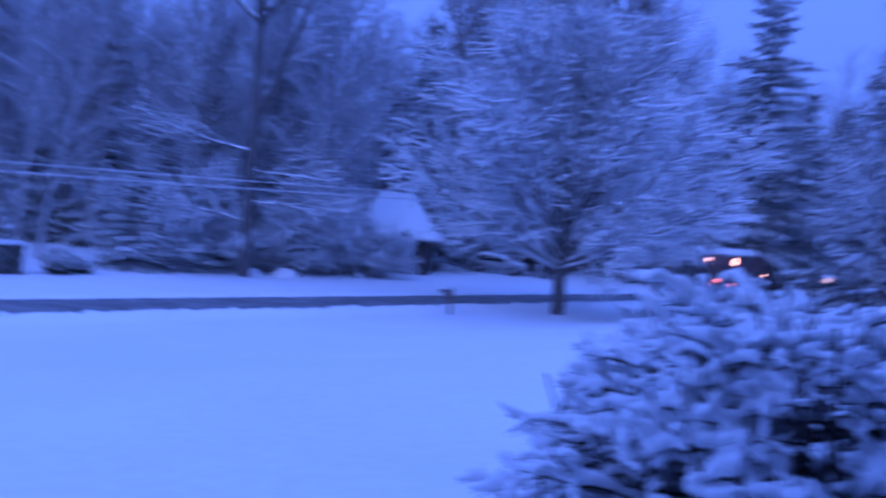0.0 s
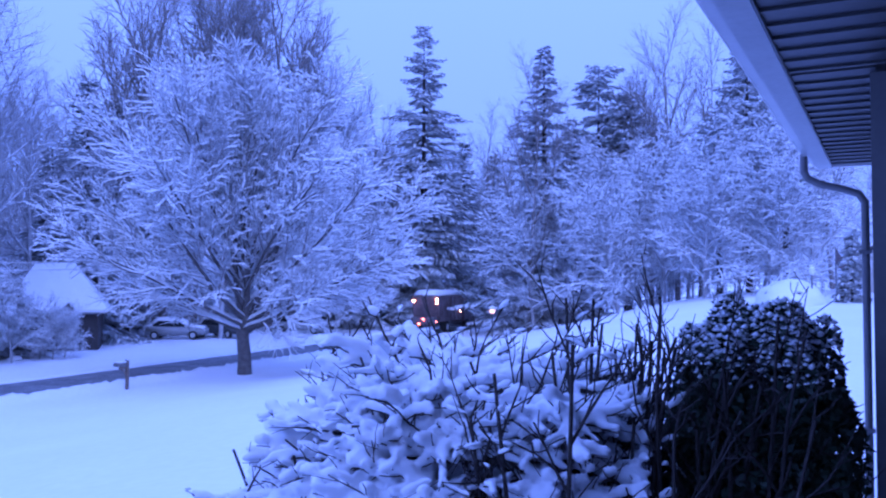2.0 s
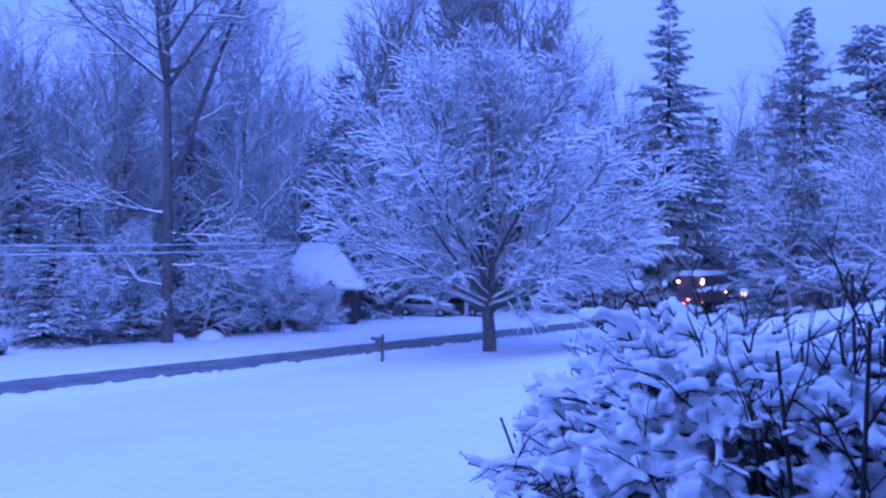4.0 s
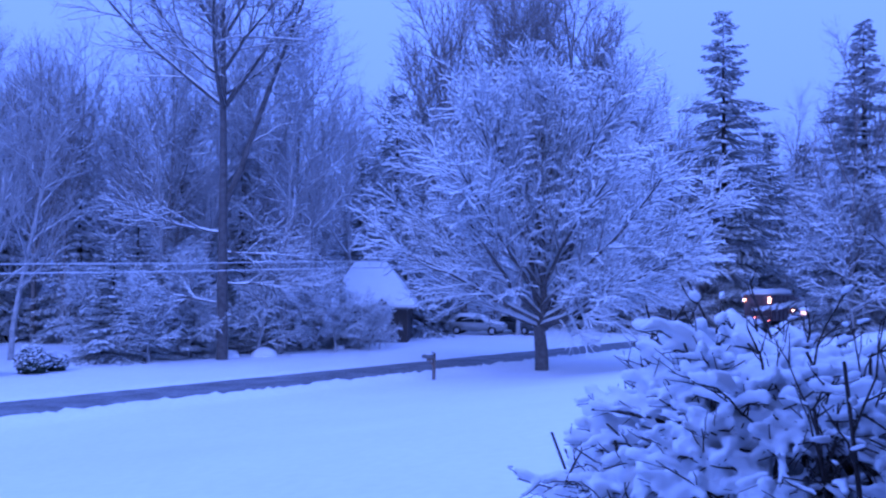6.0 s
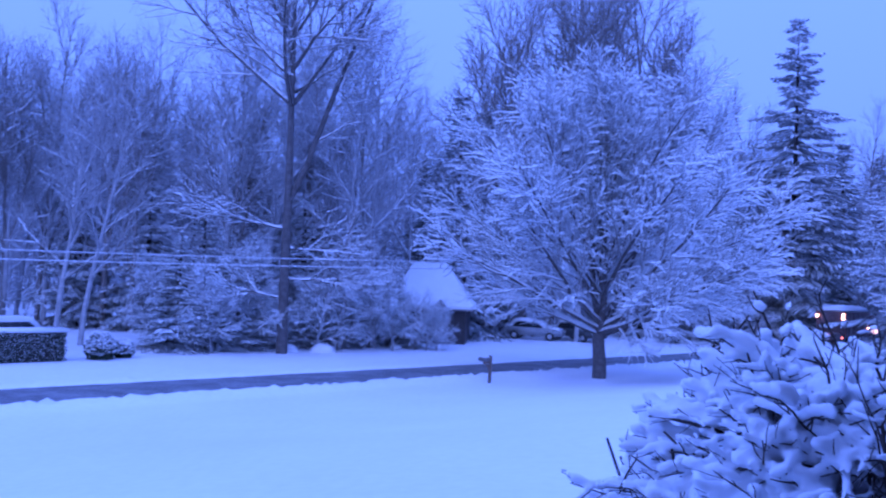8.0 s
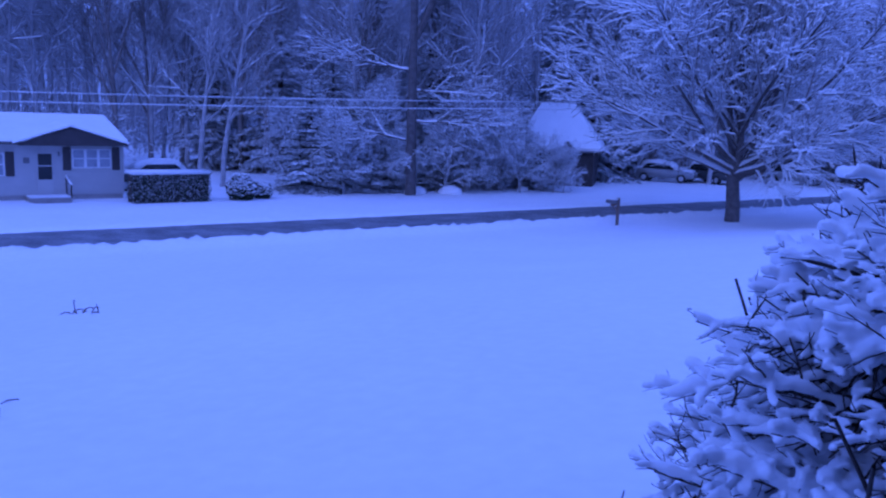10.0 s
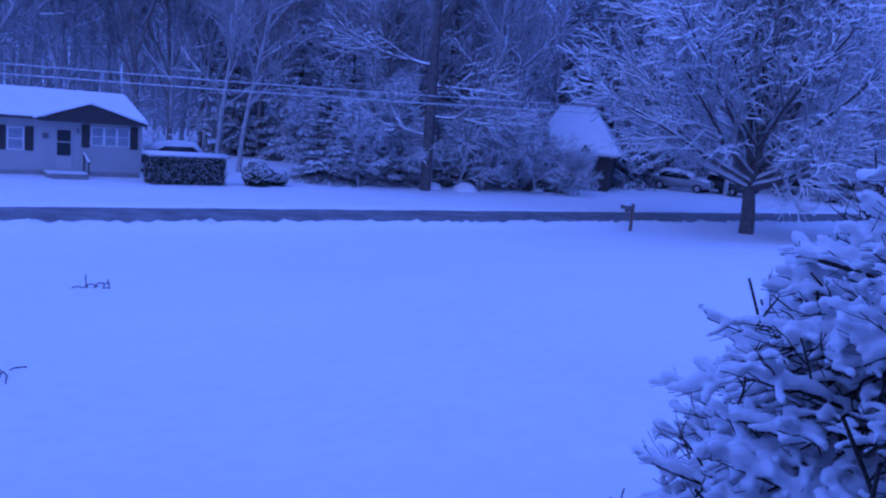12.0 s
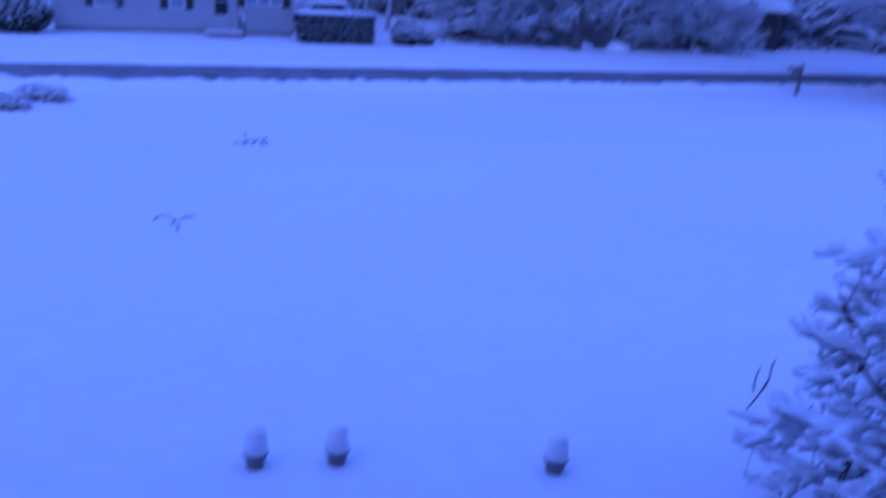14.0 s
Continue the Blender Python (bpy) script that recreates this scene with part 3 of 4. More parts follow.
        far = 52 + 10 * rng.random() + (16 if az > 17 else 0) + (8 if az > 24 else 0) + (27 if -6 < az < 17 else 0)
        put(rng.choice(Us), az, far, 0.75 + 0.3 * rng.random())
    for i in range(11):
        az = -17.2 + 1.5 * i + rng.gauss(0, 0.3)
        across = NS.x * math.sin(radians(az)) + NS.y * math.cos(radians(az))
        if i % 2:
            put(rng.choice(Us), az, (40.5 + rng.random()) / across, 0.3 + 0.14 * rng.random(), 1.2)
        else:
            put(rng.choice(C), az, (40.5 + rng.random()) / across, 0.15 + 0.06 * rng.random(), 2.0)
    for az, dist, size in ((26.8, 74, 1.2), (28.6, 70, 1.25), (30.5, 66, 1.2), (33, 68, 1.3), (36, 62, 1.15), (39, 66, 1.3), (41.5, 58, 1.1), (43.5, 60, 1.2), (46, 57, 1.05), (34.5, 74, 1.4), (37.5, 72, 1.4), (31.6, 74, 1.3), (40.4, 72, 1.35), (45, 66, 1.2), (48, 60, 1.1),
                           (0.5, 52, 0.33), (-0.2, 51.5, 0.36), (-0.9, 52, 0.38), (-2.4, 50, 0.5), (-3.6, 51, 0.55), (-14.2, 45.5, 0.5), (-11.8, 47, 0.6), (-7.6, 48, 0.6), (-17.0, 50, 0.55)):
        put(rng.choice(Us), az, dist, size)


woods()


def far_woods():
    """The depth of the wood: slim bare trees past counting."""
    rng = random.Random(77)
    spec = dict(FOREST, kids=(9, 5, 4), seg=(5, 2, 1, 1), thick=(0.10, 0.05, 0.035))
    out, mid = [], Vector((10, 90, 0))
    for i in range(150):
        az = -50 + 103 * rng.random() if i < 100 else -50 + 38 * rng.random()
        dist = 74 + 50 * rng.random() + (16 if az > 10 else 0) - (12 if az < -20 else 0)
        x, y = dist * math.sin(radians(az)), dist * math.cos(radians(az))
        grow(rng, out, Vector((x, y, ground_at(x, y))) - mid, Vector((rng.gauss(0, 0.05), rng.gauss(0, 0.05), 1)).normalized(), rng.uniform(9, 16.5) if i < 100 else rng.uniform(14, 19), 0.17, 0, spec)
    brush = dict(FOREST, kids=(9, 6), seg=(3, 3, 2), first=(0.1, 0.2), thick=(0.035, 0.025), long=(2.0, 1.0), angle=(50, 45), angle_tip=(30, 40))
    for i in range(300):
        az = -50 + 100 * rng.random()
        dist = 58 + 22 * rng.random() + (14 if az > 6 else 0)
        x, y = dist * math.sin(radians(az)), dist * math.cos(radians(az))
        if NS.x * x + NS.y * y < 36 and az < 30 or -6 < az < 17 and dist < 86:
            continue
        grow(rng, out, Vector((x, y, ground_at(x, y))) - mid, Vector((rng.gauss(0, 0.2), rng.gauss(0, 0.2), 1)).normalized(), rng.uniform(2.0, 4.5), 0.05, 0, brush)
    stems = []   # the crowded trunks at the back of the wood
    for i in range(2300):
        az = rng.uniform(-54, 56)
        dist = rng.uniform(96, 150)
        x, y = dist * math.sin(radians(az)), dist * math.cos(radians(az))
        if NS.x * x + NS.y * y < 42:
            continue
        tall = rng.uniform(9, 15) + 7 * rng.random() ** 2 + (4 * rng.random() if az < 0 or 5 < az < 17 else 0)
        p = Vector((x, y, -0.3)) - mid
        r = rng.uniform(0.10, 0.30)
        lean = Vector((rng.gauss(0, 0.05), rng.gauss(0, 0.05), 1))
        for k in range(3):
            q = p + (lean + Vector((rng.gauss(0, 0.05), rng.gauss(0, 0.05), 0))) * tall / 3
            stems.append((*p, *q, r * (1 - k * 0.3), r * (0.7 - k * 0.3) + 0.01, 0))
            for j in range(3):
                c = p + (q - p) * rng.random()
                e = c + Vector((rng.gauss(0, 1), rng.gauss(0, 1), rng.uniform(0.4, 1.8))) * rng.uniform(0.8, 1.8)
                stems.append((*c, *e, 0.05, 0.02, 0))
            p = q
    segs = np.array(out + stems)
    v, f = tubes(segs, 3)
    w = thing("far_woods", pose(*mid), "depth of bare winter woodland dusted with snow", "woods", kind="stuff")
    mesh_part("stems", np_mesh("stems", v, f), RIMED_HAZY, w)
    v, f = caps(segs[segs[:, 8] >= 1], 0.03, 0.05, np.random.default_rng(5), 0.45)
    mesh_part("snow", np_mesh("snow", v, f), SNOW, w)


far_woods()
conifer("tall_spruce", at(23.07, 86), "tall spruce standing above the wood", 31.0, 8.6, 7, snowy=0.85, bare=0.06, taper=0.75)

# ---- houses and things across the road ----


def opposite_house():
    h = thing("house", at_us(10.5, 12.9, ROAD_TURN, -0.03), "low pale ranch house with dark shutters and a snow-covered roof", "house")
    part("wall", cube(-10.4, 0, 0.25, 0, 7.6, 2.62), SIDING, h)
    bm = bmesh.new()
    for k in range(22):   # lap siding
        z = 0.27 + k * 0.107
        box(bm, -10.4, -0.014, z, 0.0, -0.001, z + 0.098)
    part("siding", bm, SIDING, h)
    part("foundation", cube(-10.35, 0.03, -0.3, -0.05, 7.5, 0.25), CONCRETE, h)
    roof = part("roof", prism([(-0.55, 2.50), (3.8, 3.55), (8.15, 2.50), (8.15, 2.62), (3.8, 3.67), (-0.55, 2.62)], -10.7, 0.04), SHINGLE, h)
    roof.matrix_basis = pose(0, 0, 0, 0, 0, 90) @ Matrix.Diagonal((1, -1, 1, 1))
    cap = part("roof_snow", prism([(-0.58, 2.625), (3.8, 3.675), (8.15, 2.625), (8.15, 2.74), (3.8, 3.82), (-0.5, 2.75)], -10.72, 0.06), SNOW, h, "thick even snow on the roof")
    cap.matrix_basis = roof.matrix_basis.copy()
    part("gable", prism([(-4.5, 2.46), (0.02, 2.46), (0.02, 2.54), (-2.4, 3.28), (-4.5, 2.54)], -0.62, -0.5), DARKWOOD, h, "dark boarded porch gable")
    bm = bmesh.new()
    for x0, x1 in ((-4.7, -2.4), (0.08, -2.4)):
        a = [bm.verts.new(c) for c in ((x0, -0.75, 2.55), (x1, -0.75, 3.31), (x1, 2.9, 3.44), (x0, -0.3, 2.60))]
        b = [bm.verts.new((v.co.x, v.co.y, v.co.z + 0.08)) for v in a]
        bm.faces.new(a)
        bm.faces.new(b)
        for i in range(4):
            bm.faces.new((a[i], a[(i + 1) % 4], b[(i + 1) % 4], b[i]))
    bmesh.ops.recalc_face_normals(bm, faces=bm.faces)
    part("gable_snow", bm, SNOW, h)
    ch = part("chimney", cube(-8.55, 3.5, 3.3, -8.2, 3.9, 4.25, bevel=0.02), SHINGLE, h, "short dark chimney")
    part("chimney_snow", cube(-8.57, 3.48, 4.25, -8.18, 3.92, 4.33, bevel=0.03), SNOW, ch)
    d = part("door", cube(-3.72, -0.05, 0.3, -3.02, 0.02, 2.15, bevel=0.01), SIDING, h, "pale storm door with dark glass")
    part("door_glass", cube(-3.65, -0.062, 1.58, -3.09, -0.051, 2.08), GLASS, d)
    part("door_glass", cube(-3.65, -0.062, 0.95, -3.09, -0.051, 1.52), GLASS, d)
    part("handle", rod(bmesh.new(), (-3.07, -0.09, 1.15), (-3.07, -0.09, 1.3), 0.012, 8), METAL_DARK, d)
    for x in (-2.63, -0.52, -4.93, -6.02, -7.9, -9.1):
        sh = part("shutter", cube(x, -0.055, 1.34 if x > -4 else 1.1, x + 0.34, -0.016, 2.38 if x > -4 else 2.16, bevel=0.008), DARKWOOD, h, "dark louvred shutter")
        z0, z1 = (1.42, 2.3) if x > -4 else (1.18, 2.08)
        bm = bmesh.new()
        for k in range(9):
            z = z0 + (z1 - z0) * k / 9
            box(bm, x + 0.04, -0.066, z, x + 0.30, -0.056, z + 0.06)
        part("louvres", bm, DARKWOOD, sh)
    for x0, x1, z0, z1, n in ((-2.24, -0.56, 1.44, 2.3, 3), (-5.64, -4.97, 1.12, 2.1, 1), (-8.75, -7.6, 1.12, 2.1, 1)):
        w = part("window", cube(x0, -0.05, z0, x1, -0.016, z1, bevel=0.006), TRIMW, h)
        k = (x1 - x0) / n
        for i in range(n):
            a, b = x0 + i * k + 0.06, x0 + (i + 1) * k - 0.06
            part("pane", cube(a, -0.058, (z0 + z1) / 2 + 0.02, b, -0.051, z1 - 0.05), PANE, w)
            part("pane", cube(a, -0.058, z0 + 0.05, b, -0.051, (z0 + z1) / 2 - 0.02), PANE, w)
    part("wall_lamp", rod(bmesh.new(), (-2.8, -0.09, 1.98), (-2.8, -0.09, 2.18), 0.05, 8, 0.03), METAL_DARK, h)
    part("plaque", cube(-4.24, -0.04, 1.66, -3.98, -0.016, 1.92, bevel=0.02), METAL_DARK, h, "small dark wall plaque")
    st = part("steps", cube(-4.2, -1.15, -0.2, -2.5, -0.02, 0.22, bevel=0.02), CONCRETE, h)
    part("step", cube(-4.1, -1.5, -0.2, -2.6, -1.15, 0.06, bevel=0.02), CONCRETE, st)
    part("step_snow", cube(-4.2, -1.1, 0.222, -2.52, -0.05, 0.29, bevel=0.03), SNOW, st)
    bm = bmesh.new()
    for y in (-0.1, -1.1):
        rod(bm, (-2.52, y, 0.2), (-2.52, y, 1.05 if y > -0.5 else 0.75), 0.03)
    rod(bm, (-2.52, -0.1, 1.05), (-2.52, -1.15, 0.75), 0.035)
    part("handrail", bm, DARKWOOD, h)
    part("rail_snow", rod(bmesh.new(), (-2.52, -0.08, 1.1), (-2.52, -1.15, 0.8), 0.05), SNOW, h)


opposite_house()


def hedge():
    rng = np.random.default_rng(4)
    n = 5200
    pts = np.stack([rng.uniform(0, 3.55, n), rng.uniform(0, 1.1, n), rng.uniform(0, 1.32, n) ** 1.0], 1)
    face = rng.random(n)
    pts[face < 0.5, 1] = rng.normal(0.03, 0.05, (face < 0.5).sum())
    ob = leaf_cloud("hedge", at_us(10.2, 10.4, ROAD_TURN), "clipped dark hedge capped with a slab of snow", "hedge", LEAF, pts, 0.06, 4, True, 0.5, -0.4, 0.55)
    # dark block added as filler behind the hedge leaves
    part("inside", cube(0.08, 0.1, 0, 3.47, 1.0, 1.24), BARK_DARK, ob)
    bm = cube(-0.06, -0.08, 1.28, 3.62, 1.15, 1.44, bevel=0.06)
    part("snow_cap", bm, SNOW, ob, smooth=True)
    # a second clipped shrub at the other corner of the house
    n = 5000
    a = rng.normal(size=(n, 3))
    a /= np.linalg.norm(a, axis=1, keepdims=True)
    pts = a * (0.75 + 0.25 * rng.random((n, 1))) * np.array([1.35, 0.9, 0.85]) + np.array([0, 0, 0.75])
    leaf_cloud("evergreen_shrub", at_us(-1.2, 12.0, ROAD_TURN), "rounded dark evergreen shrub speckled with snow", "shrub", LEAF, pts[pts[:, 2] > 0], 0.07, 9, True, 0.3, 0.7)
    for u, s, r, seed in ((15.3, 10.6, 0.72, 1), (16.5, 10.9, 0.5, 2)):
        m = 1500
        a = rng.normal(size=(m, 3))
        a /= np.linalg.norm(a, axis=1, keepdims=True)
        pts = a * (0.55 + 0.45 * rng.random((m, 1))) * r * np.array([1, 1, 1.05]) + np.array([0, 0, r * 0.7])
        leaf_cloud("low_shrub", at_us(u, s), "low rounded shrub heaped with snow", "shrub", LEAF, pts[pts[:, 2] > 0], 0.09, 40 + seed, True, 0.8, 0.1 * r, 0.85)


hedge()


def cottage():
    """Front along x, ridge along x, hipped ends."""
    c = thing("cottage", at(-0.05, 57.0, -6), "small dark cottage under a steep snow-covered roof", "house")
    part("wall", cube(-2.4, 0.4, -0.6, 2.4, 5.6, 2.45), DARKWOOD, c)
    for k in range(16):   # upright boards
        x = -2.4 + k * 0.3
        part("board", cube(x + 0.01, 0.375, -0.5, x + 0.285, 0.399, 2.4), DARKWOOD, c)
    hull = [(-2.95, 0, 2.35), (2.95, 0, 2.35), (2.95, 6, 2.35), (-2.95, 6, 2.35), (-1.55, 3, 5.3), (0.75, 3, 5.3)]
    for name, lift, m_, label in (("roof", (0, -0.12), SHINGLE, ""), ("roof_snow", (0.01, 0.19), SNOW, "thick snow on the steep roof")):
        bm = bmesh.new()
        for x, y, z in hull:
            for up in lift:
                bm.verts.new((x, y, z + up))
        bmesh.ops.convex_hull(bm, input=bm.verts)
        bmesh.ops.bevel(bm, geom=bm.edges[:], offset=0.03, segments=1, affect="EDGES")
        part(name, bm, m_, c, label)
    g = part("dormer", prism([(-0.5, 2.45), (0.5, 2.45), (0, 2.95)], -0.1, 1.2), DARKWOOD, c, "small dark gable over the entrance")
    g.location.x = 0.7
    part("door", cube(0.4, 0.31, -0.3, 1.3, 0.372, 1.75), METAL_DARK, c)
    w = part("window", cube(-1.6, 0.32, 0.6, -0.5, 0.373, 1.7), TRIMW, c)
    part("pane", cube(-1.5, 0.30, 0.7, -0.6, 0.319, 1.6), GLASS, w)
    part("gutter", rod(bmesh.new(), (-2.95, -0.05, 2.3), (2.95, -0.05, 2.3), 0.06, 8), METAL_DARK, c)


cottage()


def mailbox():
    m = thing("mailbox", at(4.15, 36.7, ROAD_TURN), "weathered wooden mailbox post with a dark box", "mailbox")
    part("post", cube(-0.055, -0.055, -0.2, 0.055, 0.055, 1.16, bevel=0.008), POSTWOOD, m)
    part("arm", cube(-0.42, -0.045, 0.84, 0.05, 0.045, 0.93, bevel=0.006), POSTWOOD, m)
    part("brace", rod(bmesh.new(), (-0.3, 0, 0.85), (-0.03, 0, 0.58), 0.035, 6), POSTWOOD, m)
    b = part("box", cube(-0.44, -0.1, 0.93, -0.06, 0.36, 1.09, bevel=0.05), METAL_DARK, m, "dark metal letter box", True)
    part("flag", cube(-0.05, 0.0, 0.98, -0.035, 0.06, 1.2), METAL_DARK, b)
    part("snow_cap", cube(-0.43, -0.09, 1.088, -0.07, 0.34, 1.14, bevel=0.024), SNOW, m, "", True)
    part("post_snow", cube(-0.05, -0.05, 1.158, 0.05, 0.05, 1.2, bevel=0.018), SNOW, m, "", True)


mailbox()


def welded(me):
    bm = bmesh.new()
    bm.from_mesh(me)
    bmesh.ops.remove_doubles(bm, verts=bm.verts, dist=0.004)
    bm.to_mesh(me)
    bm.free()
    return me


def cables():
    for s, z0, z1, z2, r in ((4.6, 4.66, 5.05, 6.4, 0.014), (4.5, 4.32, 4.74, 6.1, 0.016)):
        pts = []
        for i in range(60):
            u = -40 + 150 * i / 59
            z = z0 + 0.012 * (u - 4) + 0.0004 * (u - 4) ** 2
            x, y = place(u, s)
            pts.append((x, y, z))
        segs = [(*a, *b, r, r) for a, b in zip(pts, pts[1:])]
        v, f = tubes(segs, 6)
        mid = np.array(pts).mean(0)
        ob = thing("overhead_cable", pose(*mid), "snow-laden overhead cable running along the road", "cable", "overhead cables")
        mesh_part("line", welded(np_mesh("cable", v - mid, f)), WIRE, ob)
        up = [(a[0], a[1], a[2] + r * 0.9, b[0], b[1], b[2] + r * 0.9, r * 1.1, r * 1.1) for a, b in zip(pts, pts[1:])]
        v, f = tubes(up, 6)
        mesh_part("snow", welded(np_mesh("snow", v - mid, f)), SNOW, ob)
    for u in (-40, 110):
        p = thing("utility_pole", at_us(u, 4.55, ROAD_TURN), "tall grey wooden utility pole", "pole", "utility poles")
        part("pole", rod(bmesh.new(), (0, 0, -0.5), (0, 0, 10), 0.15, 12, 0.11), POSTWOOD, p)
        part("crossarm", cube(-0.06, -1.1, 9.1, 0.06, 1.1, 9.25, bevel=0.01), POSTWOOD, p)


cables()


def car(m, label, paint, group=""):
    """A parked saloon under snow; x forward."""
    c = thing("parked_car", m, label, "car", group)
    side = [(-2.2, 0.32), (2.2, 0.32), (2.25, 0.62), (2.05, 0.82), (1.0, 0.93), (-1.75, 0.98), (-2.2, 0.88)]
    bm = prism(side, -0.86, 0.86)
    bmesh.ops.bevel(bm, geom=bm.edges[:], offset=0.06, segments=2, affect="EDGES")
    part("body", bm, paint, c, smooth=True)
    cab = [(-1.75, 0.95), (1.05, 0.92), (0.35, 1.42), (-1.15, 1.44)]
    bm = prism(cab, -0.76, 0.76)
    bmesh.ops.bevel(bm, geom=bm.edges[:], offset=0.07, segments=2, affect="EDGES")
    part("cabin", bm, GLASS, c, "dark car glass", True)
    top = [(-1.85, 1.02), (1.2, 1.0), (0.5, 1.5), (-0.3, 1.63), (-1.3, 1.6)]
    bm = prism(top, -0.72, 0.72)
    bmesh.ops.bevel(bm, geom=bm.edges[:], offset=0.08, segments=3, affect="EDGES")
    part("roof_snow", bm, SNOW, c, "thick snow on the roof", True)
    for poly in ([(0.75, 0.9), (2.15, 0.78), (2.1, 0.92), (0.8, 1.12)], [(-2.22, 0.86), (-1.5, 0.94), (-1.45, 1.15), (-2.15, 1.05)]):
        bm = prism(poly, -0.8, 0.8)
        bmesh.ops.bevel(bm, geom=bm.edges[:], offset=0.05, segments=2, affect="EDGES")
        part("bonnet_snow", bm, SNOW, c, "", True)
    for x in (-1.35, 1.4):
        for y in (-0.8, 0.8):
            w = part("wheel", rod(bmesh.new(), (x, y - 0.1, 0.32), (x, y + 0.1, 0.32), 0.32, 18), RUBBER, c, "", True)
            part("rim", rod(bmesh.new(), (x, y - 0.11, 0.32), (x, y + 0.11, 0.32), 0.19, 14), GUTTER, w)
    for y in (-0.62, 0.62):
        part("headlight", cube(2.18, y - 0.18, 0.62, 2.27, y + 0.18, 0.76, bevel=0.02), TRIMW, c)
        part("tail_light", cube(-2.24, y - 0.18, 0.7, -2.17, y + 0.18, 0.84, bevel=0.02), TRUCK_RED, c)
    part("bumper", cube(2.14, -0.84, 0.36, 2.3, 0.84, 0.55, bevel=0.04), paint, c)
    return c


car(at(7.0, 66, -20), "grey saloon parked in a drive, buried in snow", CAR_SILVER, "cars parked across the road")
car(at(9.9, 67, -55), "dark saloon parked behind the maple, roof white with snow", CAR_DARK, "cars parked across the road")
car(at(14.9, 71, -35), "silver saloon with snow on roof and bonnet", CAR_SILVER, "cars parked across the road")
car(at_us(12.9, 17.2, ROAD_TURN + 180), "dark car parked beside the house, topped with snow", CAR_DARK)
covered = car(at(46.6, 47, 35), "car completely covered with snow in the neighbour's drive", CAR_SILVER)

bm = ball(bmesh.new(), (0, 0, 0.1), 1.0, 4, (2.9, 1.6, 1.68))
for v in bm.verts:
    v.co += v.normal * 0.12 * noise.noise(v.co * 0.9)
part("snow_cover", bm, SNOW, covered, "deep snow hiding the whole car", True)
covered.scale = (1, 1, 0.7)

# ---- the plough truck ----


def plough_truck():
    """Origin between the rear wheels on the road; x forward."""
    t = thing("plough_truck", pose(*place(63, 1.0), 0.03, 0, 0, ROAD_TURN), "red municipal dump truck with lit amber beacons, snow on its box", "truck")
    part("chassis", cube(-1.6, -0.45, 0.55, 5.6, 0.45, 0.85), METAL_DARK, t)
    bm = prism([(-1.7, 0.95), (3.1, 0.95), (3.3, 3.1), (-1.95, 3.1)], -1.2, 1.2)
    bmesh.ops.bevel(bm, geom=bm.edges[:], offset=0.04, segments=1, affect="EDGES")
    bx = part("dump_box", bm, TRUCK_RED, t, "red steel dump box")
    for x in (-1.2, -0.3, 0.6, 1.5, 2.4):
        for y in (-1.25, 1.2):
            part("rib", cube(x, y, 1.0, x + 0.12, y + 0.05, 3.05), TRUCK_RED, bx)
    bm = prism([(-1.9, 3.05), (3.2, 3.05), (3.0, 3.4), (1.8, 3.6), (-1.0, 3.6), (-1.8, 3.35)], -1.15, 1.15)
    bmesh.ops.bevel(bm, geom=bm.edges[:], offset=0.12, segments=2, affect="EDGES")
    part("load_snow", bm, SNOW, t, "heaped snow on the load", True)
    bm = prism([(3.5, 0.8), (5.0, 0.8), (5.0, 1.85), (4.75, 2.85), (3.5, 2.9)], -1.1, 1.1)
    bmesh.ops.bevel(bm, geom=bm.edges[:], offset=0.06, segments=2, affect="EDGES")
    cab = part("cab", bm, TRUCK_RED, t, "", True)
    part("window", cube(3.7, -1.12, 1.85, 4.7, 1.12, 2.55), GLASS, cab)
    part("bonnet", cube(5.0, -0.95, 0.8, 6.3, 0.95, 1.6, bevel=0.1), TRUCK_RED, t)
    bm = bmesh.new()
    for i in range(9):
        a = -0.6 + 1.2 * i / 8
        box(bm, 7.0 + 0.25 * math.cos(a * 1.6), -1.6, 0.1 + 0.11 * i, 7.04 + 0.25 * math.cos(a * 1.6), 1.6, 0.22 + 0.11 * i)
    part("plough_blade", bm, METAL_DARK, t)
    part("push_frame", cube(5.6, -0.4, 0.35, 7.15, 0.4, 0.55), METAL_DARK, t)
    sp = part("spreader", prism([(-2.45, 0.75), (-1.75, 0.75), (-1.8, 1.35), (-2.6, 1.35)], -1.0, 1.0), METAL_DARK, t)
    part("spinner", rod(bmesh.new(), (-2.3, 0, 0.42), (-2.3, 0, 0.5), 0.3, 14), METAL_DARK, sp)
    for x in (0.0, 4.6):
        for y in (-1.0, 1.0):
            w = part("wheel", rod(bmesh.new(), (x, y - 0.17, 0.48), (x, y + 0.17, 0.48), 0.5, 20), RUBBER, t, "", True)
            part("rim", rod(bmesh.new(), (x, y - 0.18, 0.48), (x, y + 0.18, 0.48), 0.26, 14), GUTTER, w)
    for y in (-1.05, 1.05):
        part("mudflap", cube(-0.85, y - 0.25, 0.25, -0.8, y + 0.25, 0.95), RUBBER, t)
        part("beacon", ball(bmesh.new(), (-2.0, y, 2.55 if y < 0 else 2.68), 0.12, 2), AMBER, t, "lit warning lamp", True)
        part("tail_lamp", ball(bmesh.new(), (-2.0, y * 0.9, 1.0), 0.10, 2), TAIL, t, "lit red rear lamp", True)
